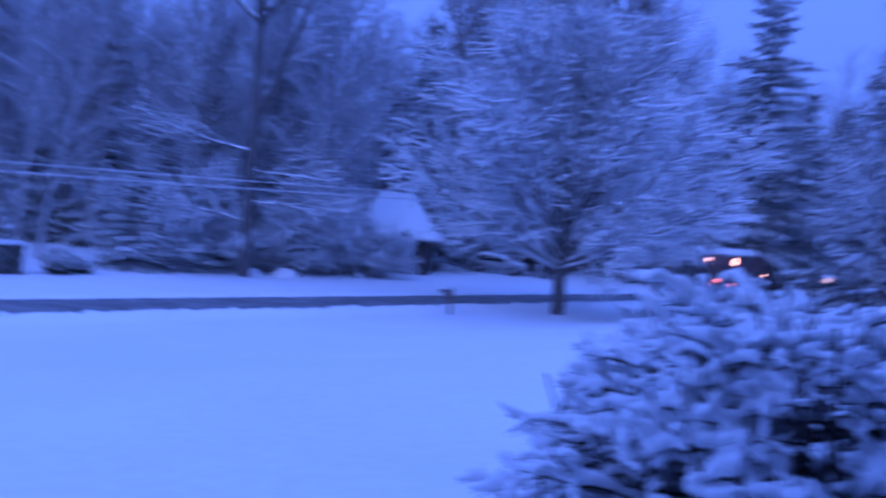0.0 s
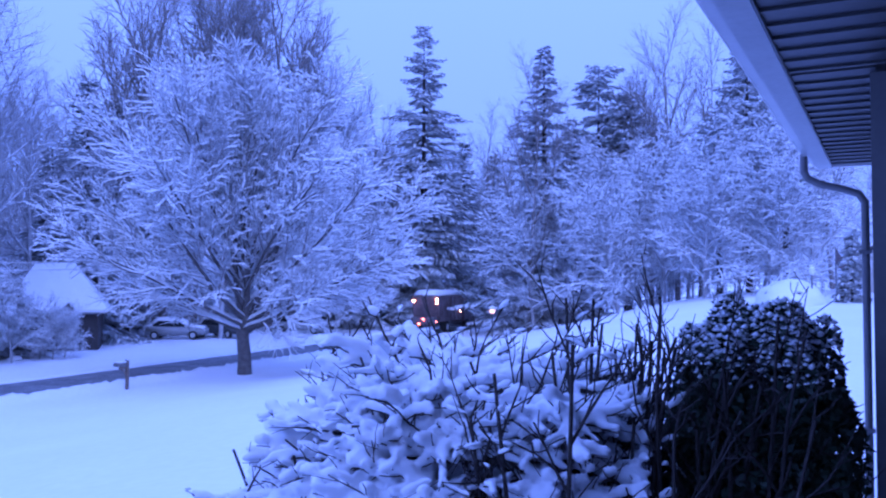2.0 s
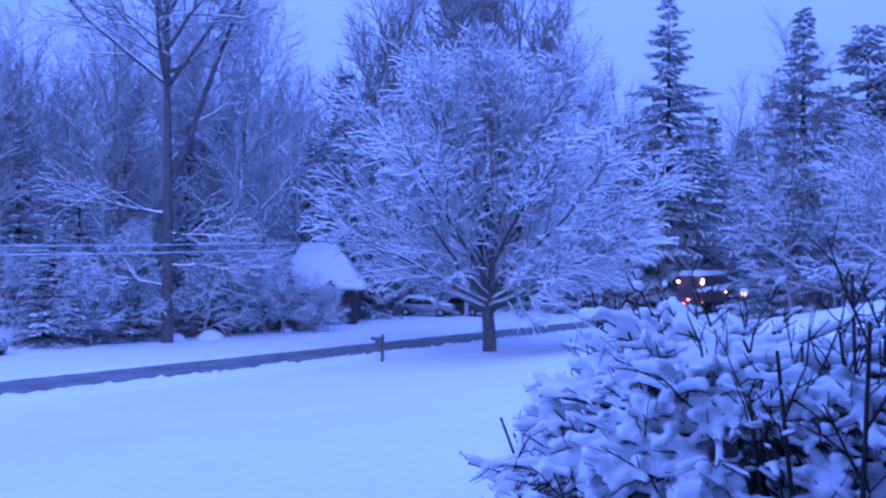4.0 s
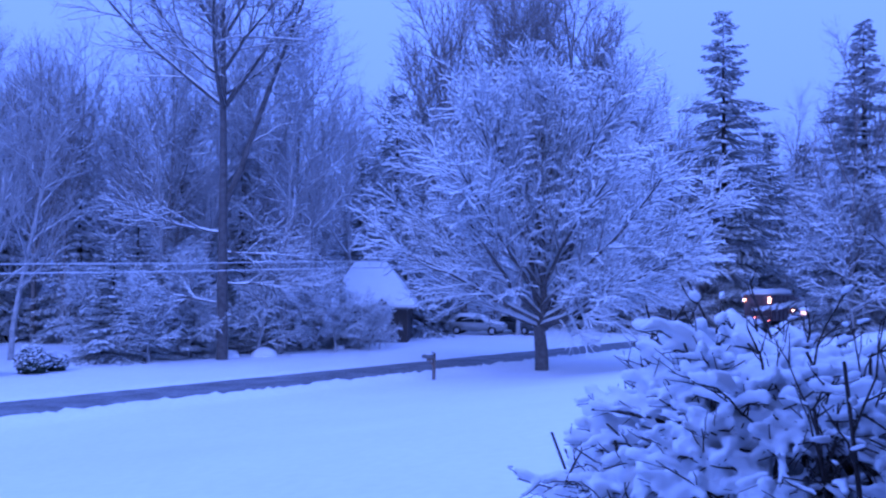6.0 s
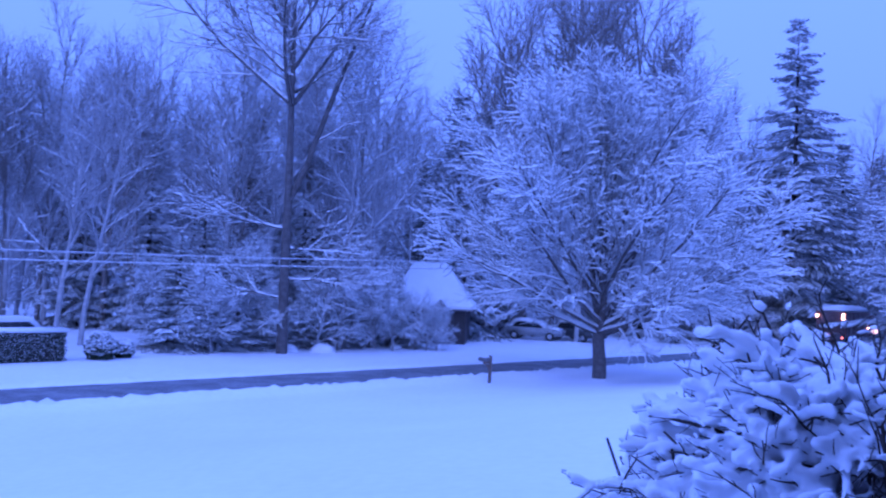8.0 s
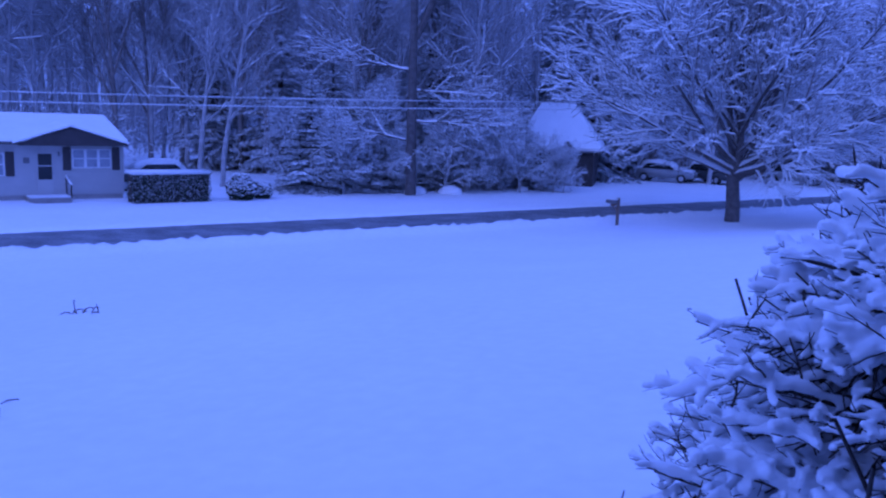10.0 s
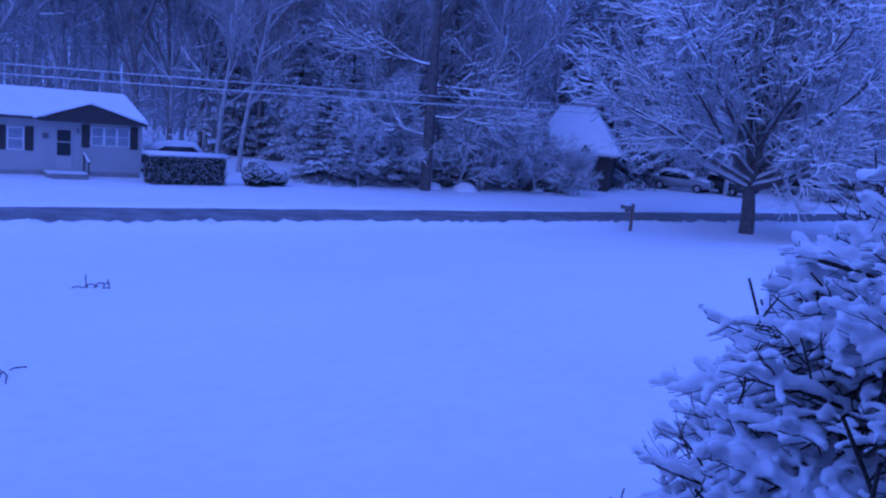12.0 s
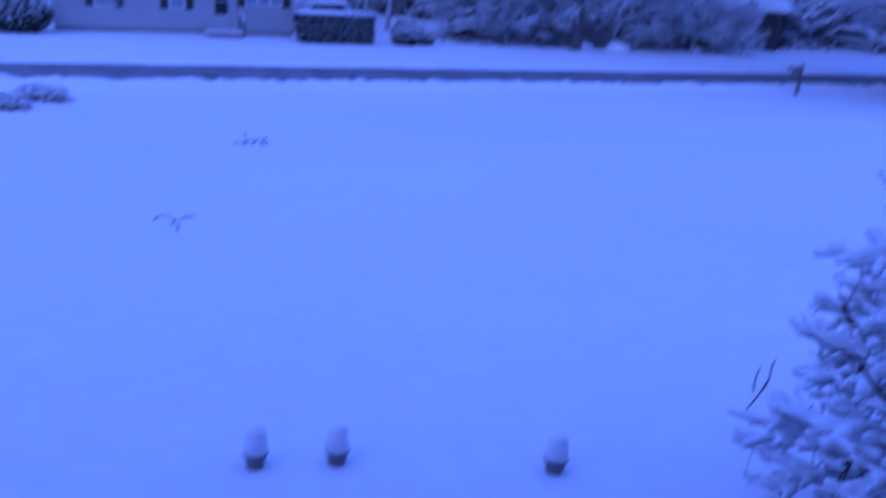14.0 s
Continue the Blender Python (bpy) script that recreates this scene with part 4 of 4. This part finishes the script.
    part("beacon", ball(bmesh.new(), (-1.95, -1.05, 2.82), 0.12, 2), AMBER, t, "bright amber strobe lamp", True)
    part("tail_lamp", ball(bmesh.new(), (-2.5, 0.35, 0.82), 0.11, 2), TAIL, t, "lit red rear lamp", True)
    part("tail_lamp", ball(bmesh.new(), (-2.62, -0.1, 1.2), 0.10, 2), TAIL, t, "lit red rear lamp", True)
    part("side_lamp", ball(bmesh.new(), (2.6, -1.28, 1.75), 0.08, 2), AMBER, t, "lit amber side lamp", True)
    part("work_lamp", ball(bmesh.new(), (-2.3, 1.1, 0.62), 0.07, 2), WORK, t, "white work lamp shining on the road", True)
    return t


truck = plough_truck()

# ---- the near house, its porch side, eave and downspout ----
HOUSE_TURN = 90 - 51.9


def near_house():
    h = thing("near_house", pose(0, 0, 0, 0, 0, HOUSE_TURN), "grey-sided house with a deep vinyl soffit and metal gutter", "house")
    SOF = 5.37
    part("wall", cube(4.6, -5.0, 1.6, 7.7, -0.045, SOF), OWN_SIDING, h)
    bm = bmesh.new()
    k = 0
    z = 1.9
    while z < SOF - 0.1:
        a = [(4.62, -0.043, z), (7.6, -0.043, z), (7.6, -0.018, z), (4.62, -0.018, z), (4.62, -0.043, z + 0.125), (7.6, -0.043, z + 0.125), (7.6, -0.039, z + 0.125), (4.62, -0.039, z + 0.125)]
        v = [bm.verts.new(c) for c in a]
        for q in ((0, 1, 2, 3), (4, 5, 6, 7), (0, 1, 5, 4), (1, 2, 6, 5), (2, 3, 7, 6), (3, 0, 4, 7)):
            bm.faces.new([v[i] for i in q])
        z += 0.127
    bmesh.ops.recalc_face_normals(bm, faces=bm.faces)
    part("siding", bm, OWN_SIDING, h)
    part("corner_board", cube(7.6, -0.045, 1.7, 7.72, -0.01, SOF), TRIMG, h)
    part("corner_board", cube(4.5, -0.12, 1.7, 4.62, -0.014, SOF), TRIMG, h)
    part("return_wall", cube(4.5, -2.4, 1.7, 4.598, -0.12, SOF), OWN_SIDING, h)
    part("porch_wall", cube(-7, -2.55, 1.6, 4.5, -2.4, SOF), OWN_SIDING, h)
    part("foundation", cube(4.55, -5.0, 0.8, 7.68, -0.06, 1.95), CONCRETE, h)
    part("porch_floor", cube(-4, -2.4, 1.4, 4.5, -0.25, 2.75, bevel=0.02), CONCRETE, h)
    for x0, x1, y0 in ((-6.9, 4.4, -2.4), (4.4, 7.85, -0.04)):   # soffit panels, lapped across the overhang
        bm = cube(0, y0, SOF, 0.196, 0.325, SOF + 0.02)
        box(bm, 0.166, y0, SOF - 0.012, 0.196, 0.325, SOF - 0.0005)
        one = part("soffit_panel", bm, SOFFIT, h)
        one.location.x = x0
        for k in range(1, int((x1 - x0) / 0.2)):
            o = new("soffit_panel", one.data)
            o.parent = h
            o.location.x = x0 + k * 0.2
    part("fascia", cube(-7, 0.325, SOF - 0.025, 7.95, 0.45, SOF + 0.2, bevel=0.006), FASCIA, h, "deep grey-painted fascia board")
    bm = prism([(0.45, SOF + 0.03), (0.52, SOF + 0.03), (0.57, SOF + 0.10), (0.585, SOF + 0.18), (0.57, SOF + 0.18), (0.55, SOF + 0.11), (0.51, SOF + 0.045), (0.45, SOF + 0.045)], -7.0, 7.95)
    g = part("gutter", bm, GUTTER, h)
    g.matrix_basis = pose(0, 0, 0, 0, 0, 90) @ Matrix.Diagonal((1, -1, 1, 1))
    part("fascia_end", cube(7.92, -5.2, SOF - 0.02, 7.95, 0.42, SOF + 0.2), TRIMW, h)
    bm = prism([(0.5, SOF + 0.15), (-3.2, SOF + 1.5), (-6.5, SOF + 0.3), (-6.5, SOF + 0.45), (-3.2, SOF + 1.66), (0.55, SOF + 0.3)], -7.1, 8.0)
    r = part("roof", bm, SHINGLE, h)
    r.matrix_basis = g.matrix_basis.copy()
    bm = prism([(0.5, SOF + 0.3), (-3.2, SOF + 1.67), (-6.5, SOF + 0.46), (-6.5, SOF + 0.6), (-3.2, SOF + 1.82), (0.52, SOF + 0.45)], -7.1, 8.0)
    r = part("roof_snow", bm, SNOW, h)
    r.matrix_basis = g.matrix_basis.copy()
    # downspout: an outlet, two bends and the pipe along the corner
    way = [(7.55, 0.52, SOF + 0.05), (7.55, 0.52, SOF - 0.09), (7.55, 0.49, SOF - 0.15), (7.55, 0.40, SOF - 0.2), (7.55, 0.22, SOF - 0.25), (7.55, 0.12, SOF - 0.29), (7.55, 0.075, SOF - 0.36), (7.55, 0.075, 2.25), (7.55, 0.1, 2.12), (7.55, 0.22, 2.02)]
    segs = [(*a, *b, 0.03, 0.03) for a, b in zip(way, way[1:])]
    v, f = tubes(segs, 10)
    mesh_part("downspout", np_mesh("downspout", v, f), METAL_DARK, h, "dark round downspout with bends")
    for p in way[1:-1]:
        part("elbow", ball(bmesh.new(), p, 0.031, 2), METAL_DARK, h, "", True)
    for z in (4.6, 3.2):
        part("strap", cube(7.5, 0.03, z, 7.6, 0.12, z + 0.03), METAL_DARK, h)


near_house()

# ---- the snow-laden shrubs before the porch ----


def lumps(rows, rng):
    """Closed rounded lumps stretched between pairs of points: start, end, radius, squash."""
    bm = bmesh.new()
    bmesh.ops.create_icosphere(bm, subdivisions=1, radius=1)
    bv = np.array([v.co[:] for v in bm.verts])
    bf = np.array([[v.index for v in f.verts] for f in bm.faces])
    bm.free()
    rows = np.asarray(rows)
    p, q, r, sq = rows[:, 0:3], rows[:, 3:6], rows[:, 6], rows[:, 7]
    d = q - p
    n = np.maximum(np.linalg.norm(d, axis=1), 1e-6)
    ex = d / n[:, None]
    ey = np.stack([-ex[:, 1], ex[:, 0], np.zeros(len(ex))], 1)
    ey /= np.maximum(np.linalg.norm(ey, axis=1, keepdims=True), 1e-6)
    ez = np.cross(ex, ey)
    c = (p + q) / 2
    v = c[:, None] + bv[None, :, 0:1] * (ex * (n * 0.62 + r * 0.6)[:, None])[:, None] + bv[None, :, 1:2] * (ey * r[:, None])[:, None] + bv[None, :, 2:3] * (ez * (r * sq)[:, None])[:, None]
    v = v + rng.normal(size=v.shape) * 0.0025
    f = bf[None] + (np.arange(len(rows)) * len(bv))[:, None, None]
    return v.reshape(-1, 3), f.reshape(-1, 3)


BUSH = dict(seg=(7, 5, 3), kids=(7, 3), first=(0.25, 0.2), wild=(0.07, 0.10, 0.16), up=(0.0, 0.01, 0.03), angle=(48, 48), angle_tip=(40, 44), flat=0.3,
            tip=(0.4, 0.45, 0.6), long=(0.40, 0.17), thick=(0.0075, 0.0048), shape=(lambda f: 1.2 - 0.6 * f, None))
SPRIG = dict(seg=(4, 3), kids=(3,), first=(0.3,), wild=(0.14, 0.2), up=(0.02, 0.05), angle=(40,), angle_tip=(35,), tip=(0.5, 0.6), long=(0.10,), thick=(0.0035,), shape=(None,))


def snowy_bush():
    """Stems from the root, layer over layer of spreading branches, thin sprigs on top."""
    base = at(26.3, 3.65)
    ob = thing("snowy_bush", base, "sprawling leafless shrub, its dark stems bowed under pillows of snow", "shrub")
    rng, nrng = random.Random(8), np.random.default_rng(8)
    every, tips = [], []

    def reach(h, a=2.7):
        """The bush's half-width at a height, with a fuller shoulder towards the thicket."""
        full = max(0.0, 0.9 * math.cos(a) - 0.44 * math.sin(a))
        return 1.30 * max(0.0, 1 - (max(h, 0.4) / (2.25 + 0.08 * full)) ** (2.0 + 3 * full)) ** 0.62

    def bare(out):
        segs = np.array(out)
        east = np.degrees(np.arctan2(base.translation.x + segs[:, 3], base.translation.y + segs[:, 4]))
        segs = segs[east < 39.5]   # the upright thicket begins there
        if not len(segs):
            return segs
        v1, f1 = tubes(segs[segs[:, 8] == 0], 7)
        v2, f2 = tubes(segs[segs[:, 8] > 0], 5)
        mesh_part("branch", np_mesh("branch", np.concatenate([v1, v2]), [f1, f2 + len(v1)]), STEM, ob)
        return segs
    for i in range(22):
        a, tilt = i * 2.39996, radians(6 + 30 * rng.random())
        out = []
        grow(rng, out, Vector((0.18 * math.cos(a), 0.18 * math.sin(a), -0.05)), Vector((math.cos(a) * math.sin(tilt), math.sin(a) * math.sin(tilt), math.cos(tilt))), 1.6 + 0.4 * rng.random(), 0.015, 0, dict(BUSH, kids=(0, 0)))
        bare(out)
    count = 255
    for i in range(count):
        a = i * 2.39996
        h = 0.25 + 1.76 * rng.random() ** 0.65
        start = 0.3 * reach(h, a) * (0.3 + 0.7 * rng.random())
        rise = math.radians(rng.uniform(-12, 8))
        d = Vector((math.cos(a) * math.cos(rise), math.sin(a) * math.cos(rise), math.sin(rise)))
        ln = (reach(h + 0.12, a) - start) * (0.78 + 0.27 * rng.random()) / math.cos(rise)
        if ln < 0.15:
            ln = 0.25
        out = []
        grow(rng, out, Vector((start * math.cos(a), start * math.sin(a), h)), d, ln, 0.0095 + 0.005 * rng.random(), 0, BUSH)
        segs = bare(out)
        every.append(segs)
        if len(segs) > 4 and rng.random() < 0.4:
            tips.append(segs[rng.randrange(len(segs) // 2, len(segs))])
    for t in tips:   # thin sprigs that the snow has not bent
        out = []
        grow(rng, out, Vector(t[3:6]), Vector((rng.gauss(0, 0.5), rng.gauss(0, 0.5), 1)).normalized(), rng.uniform(0.08, 0.26), 0.0062, 0, SPRIG)
        bare(out)
    segs = np.concatenate(every)
    d = segs[:, 3:6] - segs[:, 0:3]
    up = np.abs(d[:, 2]) / np.linalg.norm(d, axis=1)
    c = (segs[:, 0:3] + segs[:, 3:6]) / 2
    wave = np.sin(c[:, 0] * 9 + 2 * np.sin(c[:, 1] * 5)) + np.sin(c[:, 1] * 11 + 1.5 * np.sin(c[:, 2] * 7)) + np.sin(c[:, 2] * 10 + c[:, 0] * 4)
    far = np.hypot(c[:, 0], c[:, 1])
    use = (wave > -1.9 + 2.4 * (up - 0.4)) & (up < 0.5) & (c[:, 2] > 0.3) & ((far > 0.3) | (c[:, 2] > 1.3))
    s_, w = segs[use], wave[use]
    r = np.clip((0.029 - 0.006 * s_[:, 8]) * (0.75 + 0.22 * w + 0.7 * nrng.random(len(s_))), 0.011, 0.052)
    rise = (r * 1.05)[:, None] * np.array([0, 0, 1.0])
    rows = np.concatenate([s_[:, 0:3] + rise, s_[:, 3:6] + rise, r[:, None], 0.85 + 0.3 * nrng.random((len(s_), 1))], 1)
    v, f = lumps(rows, nrng)
    sn = mesh_part("snow", np_mesh("snow", v, f), SNOW, ob, "soft pillows of fresh snow on the stems")
    re = sn.modifiers.new("fuse", "REMESH")
    re.mode, re.voxel_size, re.use_smooth_shade = "VOXEL", 0.009, True
    sm = sn.modifiers.new("soften", "SMOOTH")
    sm.factor, sm.iterations = 0.5, 4
    return ob


snowy_bush()


def dark_bush():
    rng = np.random.default_rng(12)
    n = 42000
    a = rng.normal(size=(n, 3))
    a /= np.linalg.norm(a, axis=1, keepdims=True)
    rad = 1 - 0.45 * rng.random((n, 1)) ** 2
    lump = 1 + 0.10 * np.sin(a[:, 0:1] * 9 + 1) * np.sin(a[:, 1:2] * 8) * np.sin(a[:, 2:3] * 7 + 2)
    a = np.sign(a) * np.abs(a) ** 0.74
    pts = a * rad * lump * np.array([0.37, 0.40, 1.19]) + np.array([0, 0, 1.12])
    pts = pts[pts[:, 2] > 0.05]
    ob = leaf_cloud("evergreen_bush", at(45.7, 3.85, HOUSE_TURN), "dense dark evergreen bush by the wall, lightly topped with snow", "shrub", LEAF, pts, 0.024, 12, True, 0.8, 1.98, 0.7)
    # dark ellipsoid added in place of inner stems, closing gaps between leaves
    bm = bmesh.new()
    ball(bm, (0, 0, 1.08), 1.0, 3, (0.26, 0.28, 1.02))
    part("filler_core", bm, BARK_DARK, ob)


dark_bush()


def bare_stems():
    """Upright dark stems between the two bushes."""
    SP = dict(seg=(7, 4, 2), kids=(7, 3), first=(0.25, 0.2), wild=(0.06, 0.12, 0.2), up=(0.03, 0.06, 0.03), angle=(38, 40), angle_tip=(30, 35),
              tip=(0.35, 0.4, 0.6), long=(0.5, 0.16), thick=(0.0075, 0.004), shape=(None, None))
    ob = thing("upright_shrub", at(37.6, 3.4), "thicket of upright dark bare stems with tufts of snow", "shrub")
    rng, nrng = random.Random(17), np.random.default_rng(17)
    every = []
    for i in range(58):
        x, y = rng.uniform(-0.42, 0.50), rng.uniform(-0.35, 0.35)
        out = []
        grow(rng, out, Vector((x, y, 0)), Vector((rng.gauss(0, 0.12) + x * 0.2, rng.gauss(0, 0.12), 1)).normalized(), rng.uniform(1.75, 2.4), 0.016, 0, SP)
        segs = np.array(out)
        v1, f1 = tubes(segs[segs[:, 8] == 0], 6)
        v2, f2 = tubes(segs[segs[:, 8] > 0], 4)
        mesh_part("stem", np_mesh("stem", np.concatenate([v1, v2]), [f1, f2 + len(v1)]), STEM, ob)
        every.append(segs)
    segs = np.concatenate(every)
    d = segs[:, 3:6] - segs[:, 0:3]
    up = np.abs(d[:, 2]) / np.linalg.norm(d, axis=1)
    s_ = segs[(nrng.random(len(segs)) < 0.5 * (1.05 - up)) & (up < 0.6) & (segs[:, 5] > 1.4) & (segs[:, 0] < 0.1) & (segs[:, 1] > -0.4)]
    r = 0.013 * (0.6 + 0.9 * nrng.random(len(s_)))
    rise = (r * 0.7)[:, None] * np.array([0, 0, 1.0])
    v, f = lumps(np.concatenate([s_[:, 0:3] + rise, s_[:, 3:6] + rise, r[:, None], 0.9 + 0 * r[:, None]], 1), nrng)
    tagged(mesh_part("snow", np_mesh("snow", v, f), SNOW, ob), kind="stuff")


bare_stems()

# ---- small things on the lawn ----


def path_light(az, dist, tall, group="garden path lights"):
    p = thing("path_light", at(az, dist), "small dark garden path light under a tall cap of snow", "garden light", group)
    part("stake", rod(bmesh.new(), (0, 0, -0.1), (0, 0, 0.06), 0.02, 8), METAL_DARK, p)
    part("lens", rod(bmesh.new(), (0, 0, 0.0), (0, 0, tall * 0.35), 0.042, 14, 0.05), METAL_DARK, p)
    part("cap", rod(bmesh.new(), (0, 0, tall * 0.35), (0, 0, tall * 0.42), 0.062, 14, 0.045), METAL_DARK, p)
    bm = bmesh.new()
    rod(bm, (0, 0, tall * 0.42), (0, 0, tall * 0.85), 0.06, 14, 0.05)
    ball(bm, (0, 0, tall * 0.85), 0.051, 2, (1, 1, 0.8))
    part("snow_cap", bm, SNOW, p, "column of snow", True)


path_light(-31.1, 3.55, 0.20)
path_light(-25.0, 3.55, 0.19)
path_light(-8.3, 3.6, 0.19)


def stalks(name, m, label, seed, n, tall, spread, droop=0.0, r=0.006):
    ob = thing(name, m, label, "plant")
    rng = random.Random(seed)
    for i in range(n):
        x, y = rng.uniform(-spread, spread), rng.uniform(-spread, spread)
        d = Vector((rng.gauss(0, 0.5), rng.gauss(0, 0.5), 1)).normalized()
        p = Vector((x, y, -0.05))
        segs = []
        h = tall * rng.uniform(0.5, 1.1)
        for k in range(6):
            d = (d + Vector((rng.gauss(0, 0.15), rng.gauss(0, 0.15), -droop))).normalized()
            q = p + d * h / 6
            segs.append((*p, *q, r, r * 0.8))
            p = q
        v, f = tubes(segs, 5)
        mesh_part("stalk", np_mesh("stalk", v, f), DEADWOOD, ob)
    return ob


stalks("dead_weed", at(-30.7, 15.6), "dead weed stalks poking through the snow", 3, 14, 0.4, 0.32, 0.35, 0.012)
stalks("dead_weed", at(-36.0, 8.4), "bent dead stalks looping out of the snow", 5, 6, 0.6, 0.25, 0.5, 0.008)
stalks("dry_stalks", at(7.2, 4.6), "short dry garden stalks beside the shrub", 9, 9, 0.26, 0.3, 0.02, 0.006)


def verge_shrub(az, dist, r, seed):
    rng = np.random.default_rng(seed)
    m = 1400
    a = rng.normal(size=(m, 3))
    a /= np.linalg.norm(a, axis=1, keepdims=True)
    pts = a * (0.4 + 0.6 * rng.random((m, 1))) * r * np.array([1.6, 1.0, 0.6]) + np.array([0, 0, r * 0.2])
    leaf_cloud("verge_shrub", at(az, dist), "low dry shrub at the lawn's edge, half buried", "shrub", DEADWOOD, pts[pts[:, 2] > 0], 0.035, seed, True, 0.9, 0.04)


verge_shrub(-43.3, 24.0, 0.55, 1)
verge_shrub(-45.6, 22.6, 0.5, 2)

for u, s, r in ((27.5, 10.6, 0.55), (25.7, 11.4, 0.5), (33.5, 11.5, 0.3)):
    bm = bmesh.new()
    ball(bm, (0, 0, 0), r, 3, (1.3, 1, 0.85))
    for v in bm.verts:
        v.co += v.normal * 0.12 * r * noise.noise(v.co * 3 / r)
    ob = part("snow_mound", bm, SNOW, None, "rounded mound of snow at the foot of the trees", True)
    ob.matrix_world = at_us(u, s)
    tagged(ob, category="snow heap")


def neighbour():
    h = thing("neighbour_house", at(50.9, 62, HOUSE_TURN), "pale neighbouring house with a snow-covered roof", "house")
    part("wall", cube(-1, -9, -1.0, 8, 0, 2.6), SIDING, h)
    for poly, m_, n_ in (([(-9.5, 2.5), (-4.5, 4.4), (0.6, 2.5), (0.6, 2.62), (-4.5, 4.52), (-9.5, 2.62)], SHINGLE, "roof"), ([(-9.5, 2.63), (-4.5, 4.53), (0.6, 2.63), (0.6, 2.8), (-4.5, 4.7), (-9.5, 2.8)], SNOW, "roof_snow")):
        o = part(n_, prism(poly, -1.5, 8.5), m_, h)
        o.matrix_basis = pose(0, 0, 0, 0, 0, 90) @ Matrix.Diagonal((1, -1, 1, 1))
    w = part("window", cube(1.2, 0, 0.9, 2.4, 0.05, 2.0), TRIMW, h)
    part("pane", cube(1.3, 0.051, 1.0, 2.3, 0.06, 1.9), GLASS, w)
    p = thing("lamp_post", at(47.85, 46), "slim dark lamp post with snow on its lantern", "lamp post")
    part("post", rod(bmesh.new(), (0, 0, -0.2), (0, 0, 1.5), 0.045, 10), METAL_DARK, p)
    part("lantern", rod(bmesh.new(), (0, 0, 1.5), (0, 0, 1.78), 0.08, 8, 0.12), TRIMW, p)
    part("snow_cap", ball(bmesh.new(), (0, 0, 1.8), 0.15, 2, (1, 1, 0.7)), SNOW, p, "", True)
    y = thing("yard_lamp", at(27.7, 62), "lit warm yard lamp on a short post, heaped with snow", "lamp post")
    part("post", rod(bmesh.new(), (0, 0, -0.2), (0, 0, 1.7), 0.05, 10), METAL_DARK, y)
    part("collar", rod(bmesh.new(), (0, 0, 1.66), (0, 0, 1.74), 0.13, 12, 0.16), METAL_DARK, y)
    part("globe", ball(bmesh.new(), (0, 0, 1.92), 0.2, 3), YARD, y, "glowing amber globe", True)
    part("snow_cap", ball(bmesh.new(), (0, 0, 2.12), 0.26, 3, (1.25, 1.25, 0.6)), SNOW, y, "", True)
    f = thing("flag_pole", at(49.2, 50), "short pole with a hanging flag by the house", "flag")
    part("pole", rod(bmesh.new(), (0, 0, -0.2), (0, 0, 2.9), 0.03, 8), METAL_DARK, f)
    bm = bmesh.new()
    for i in range(7):
        box(bm, 0.03 + 0.12 * i, 0.02 * math.sin(i * 1.3), 1.9 - 0.07 * i, 0.15 + 0.12 * i, 0.02 * math.sin(i * 1.3) + 0.02, 2.75 - 0.12 * i)
    part("cloth", bm, TRUCK_RED, f, "faded striped cloth")


neighbour()
conifer("column_evergreen", at(50.1, 49), "narrow dark columnar evergreen", 3.4, 0.55, 90, snowy=0.12, bare=0.02, drop=0.0)


# ---- motion ----


def motions():
    """The truck drives away along the road and slows."""
    rows = [(0.0, 59.3), (0.75, 61.1), (1.5, 63.0), (3.0, 66.6), (4.2, 68.4), (6.5, 70.3), (7.5, 70.8), (10.0, 71.6), (14.0, 72.2)]
    walk(truck, [(t, pose(*place(u + 2.0, 1.0), 0.03, 0, 0, ROAD_TURN)) for t, u in rows])


motions()
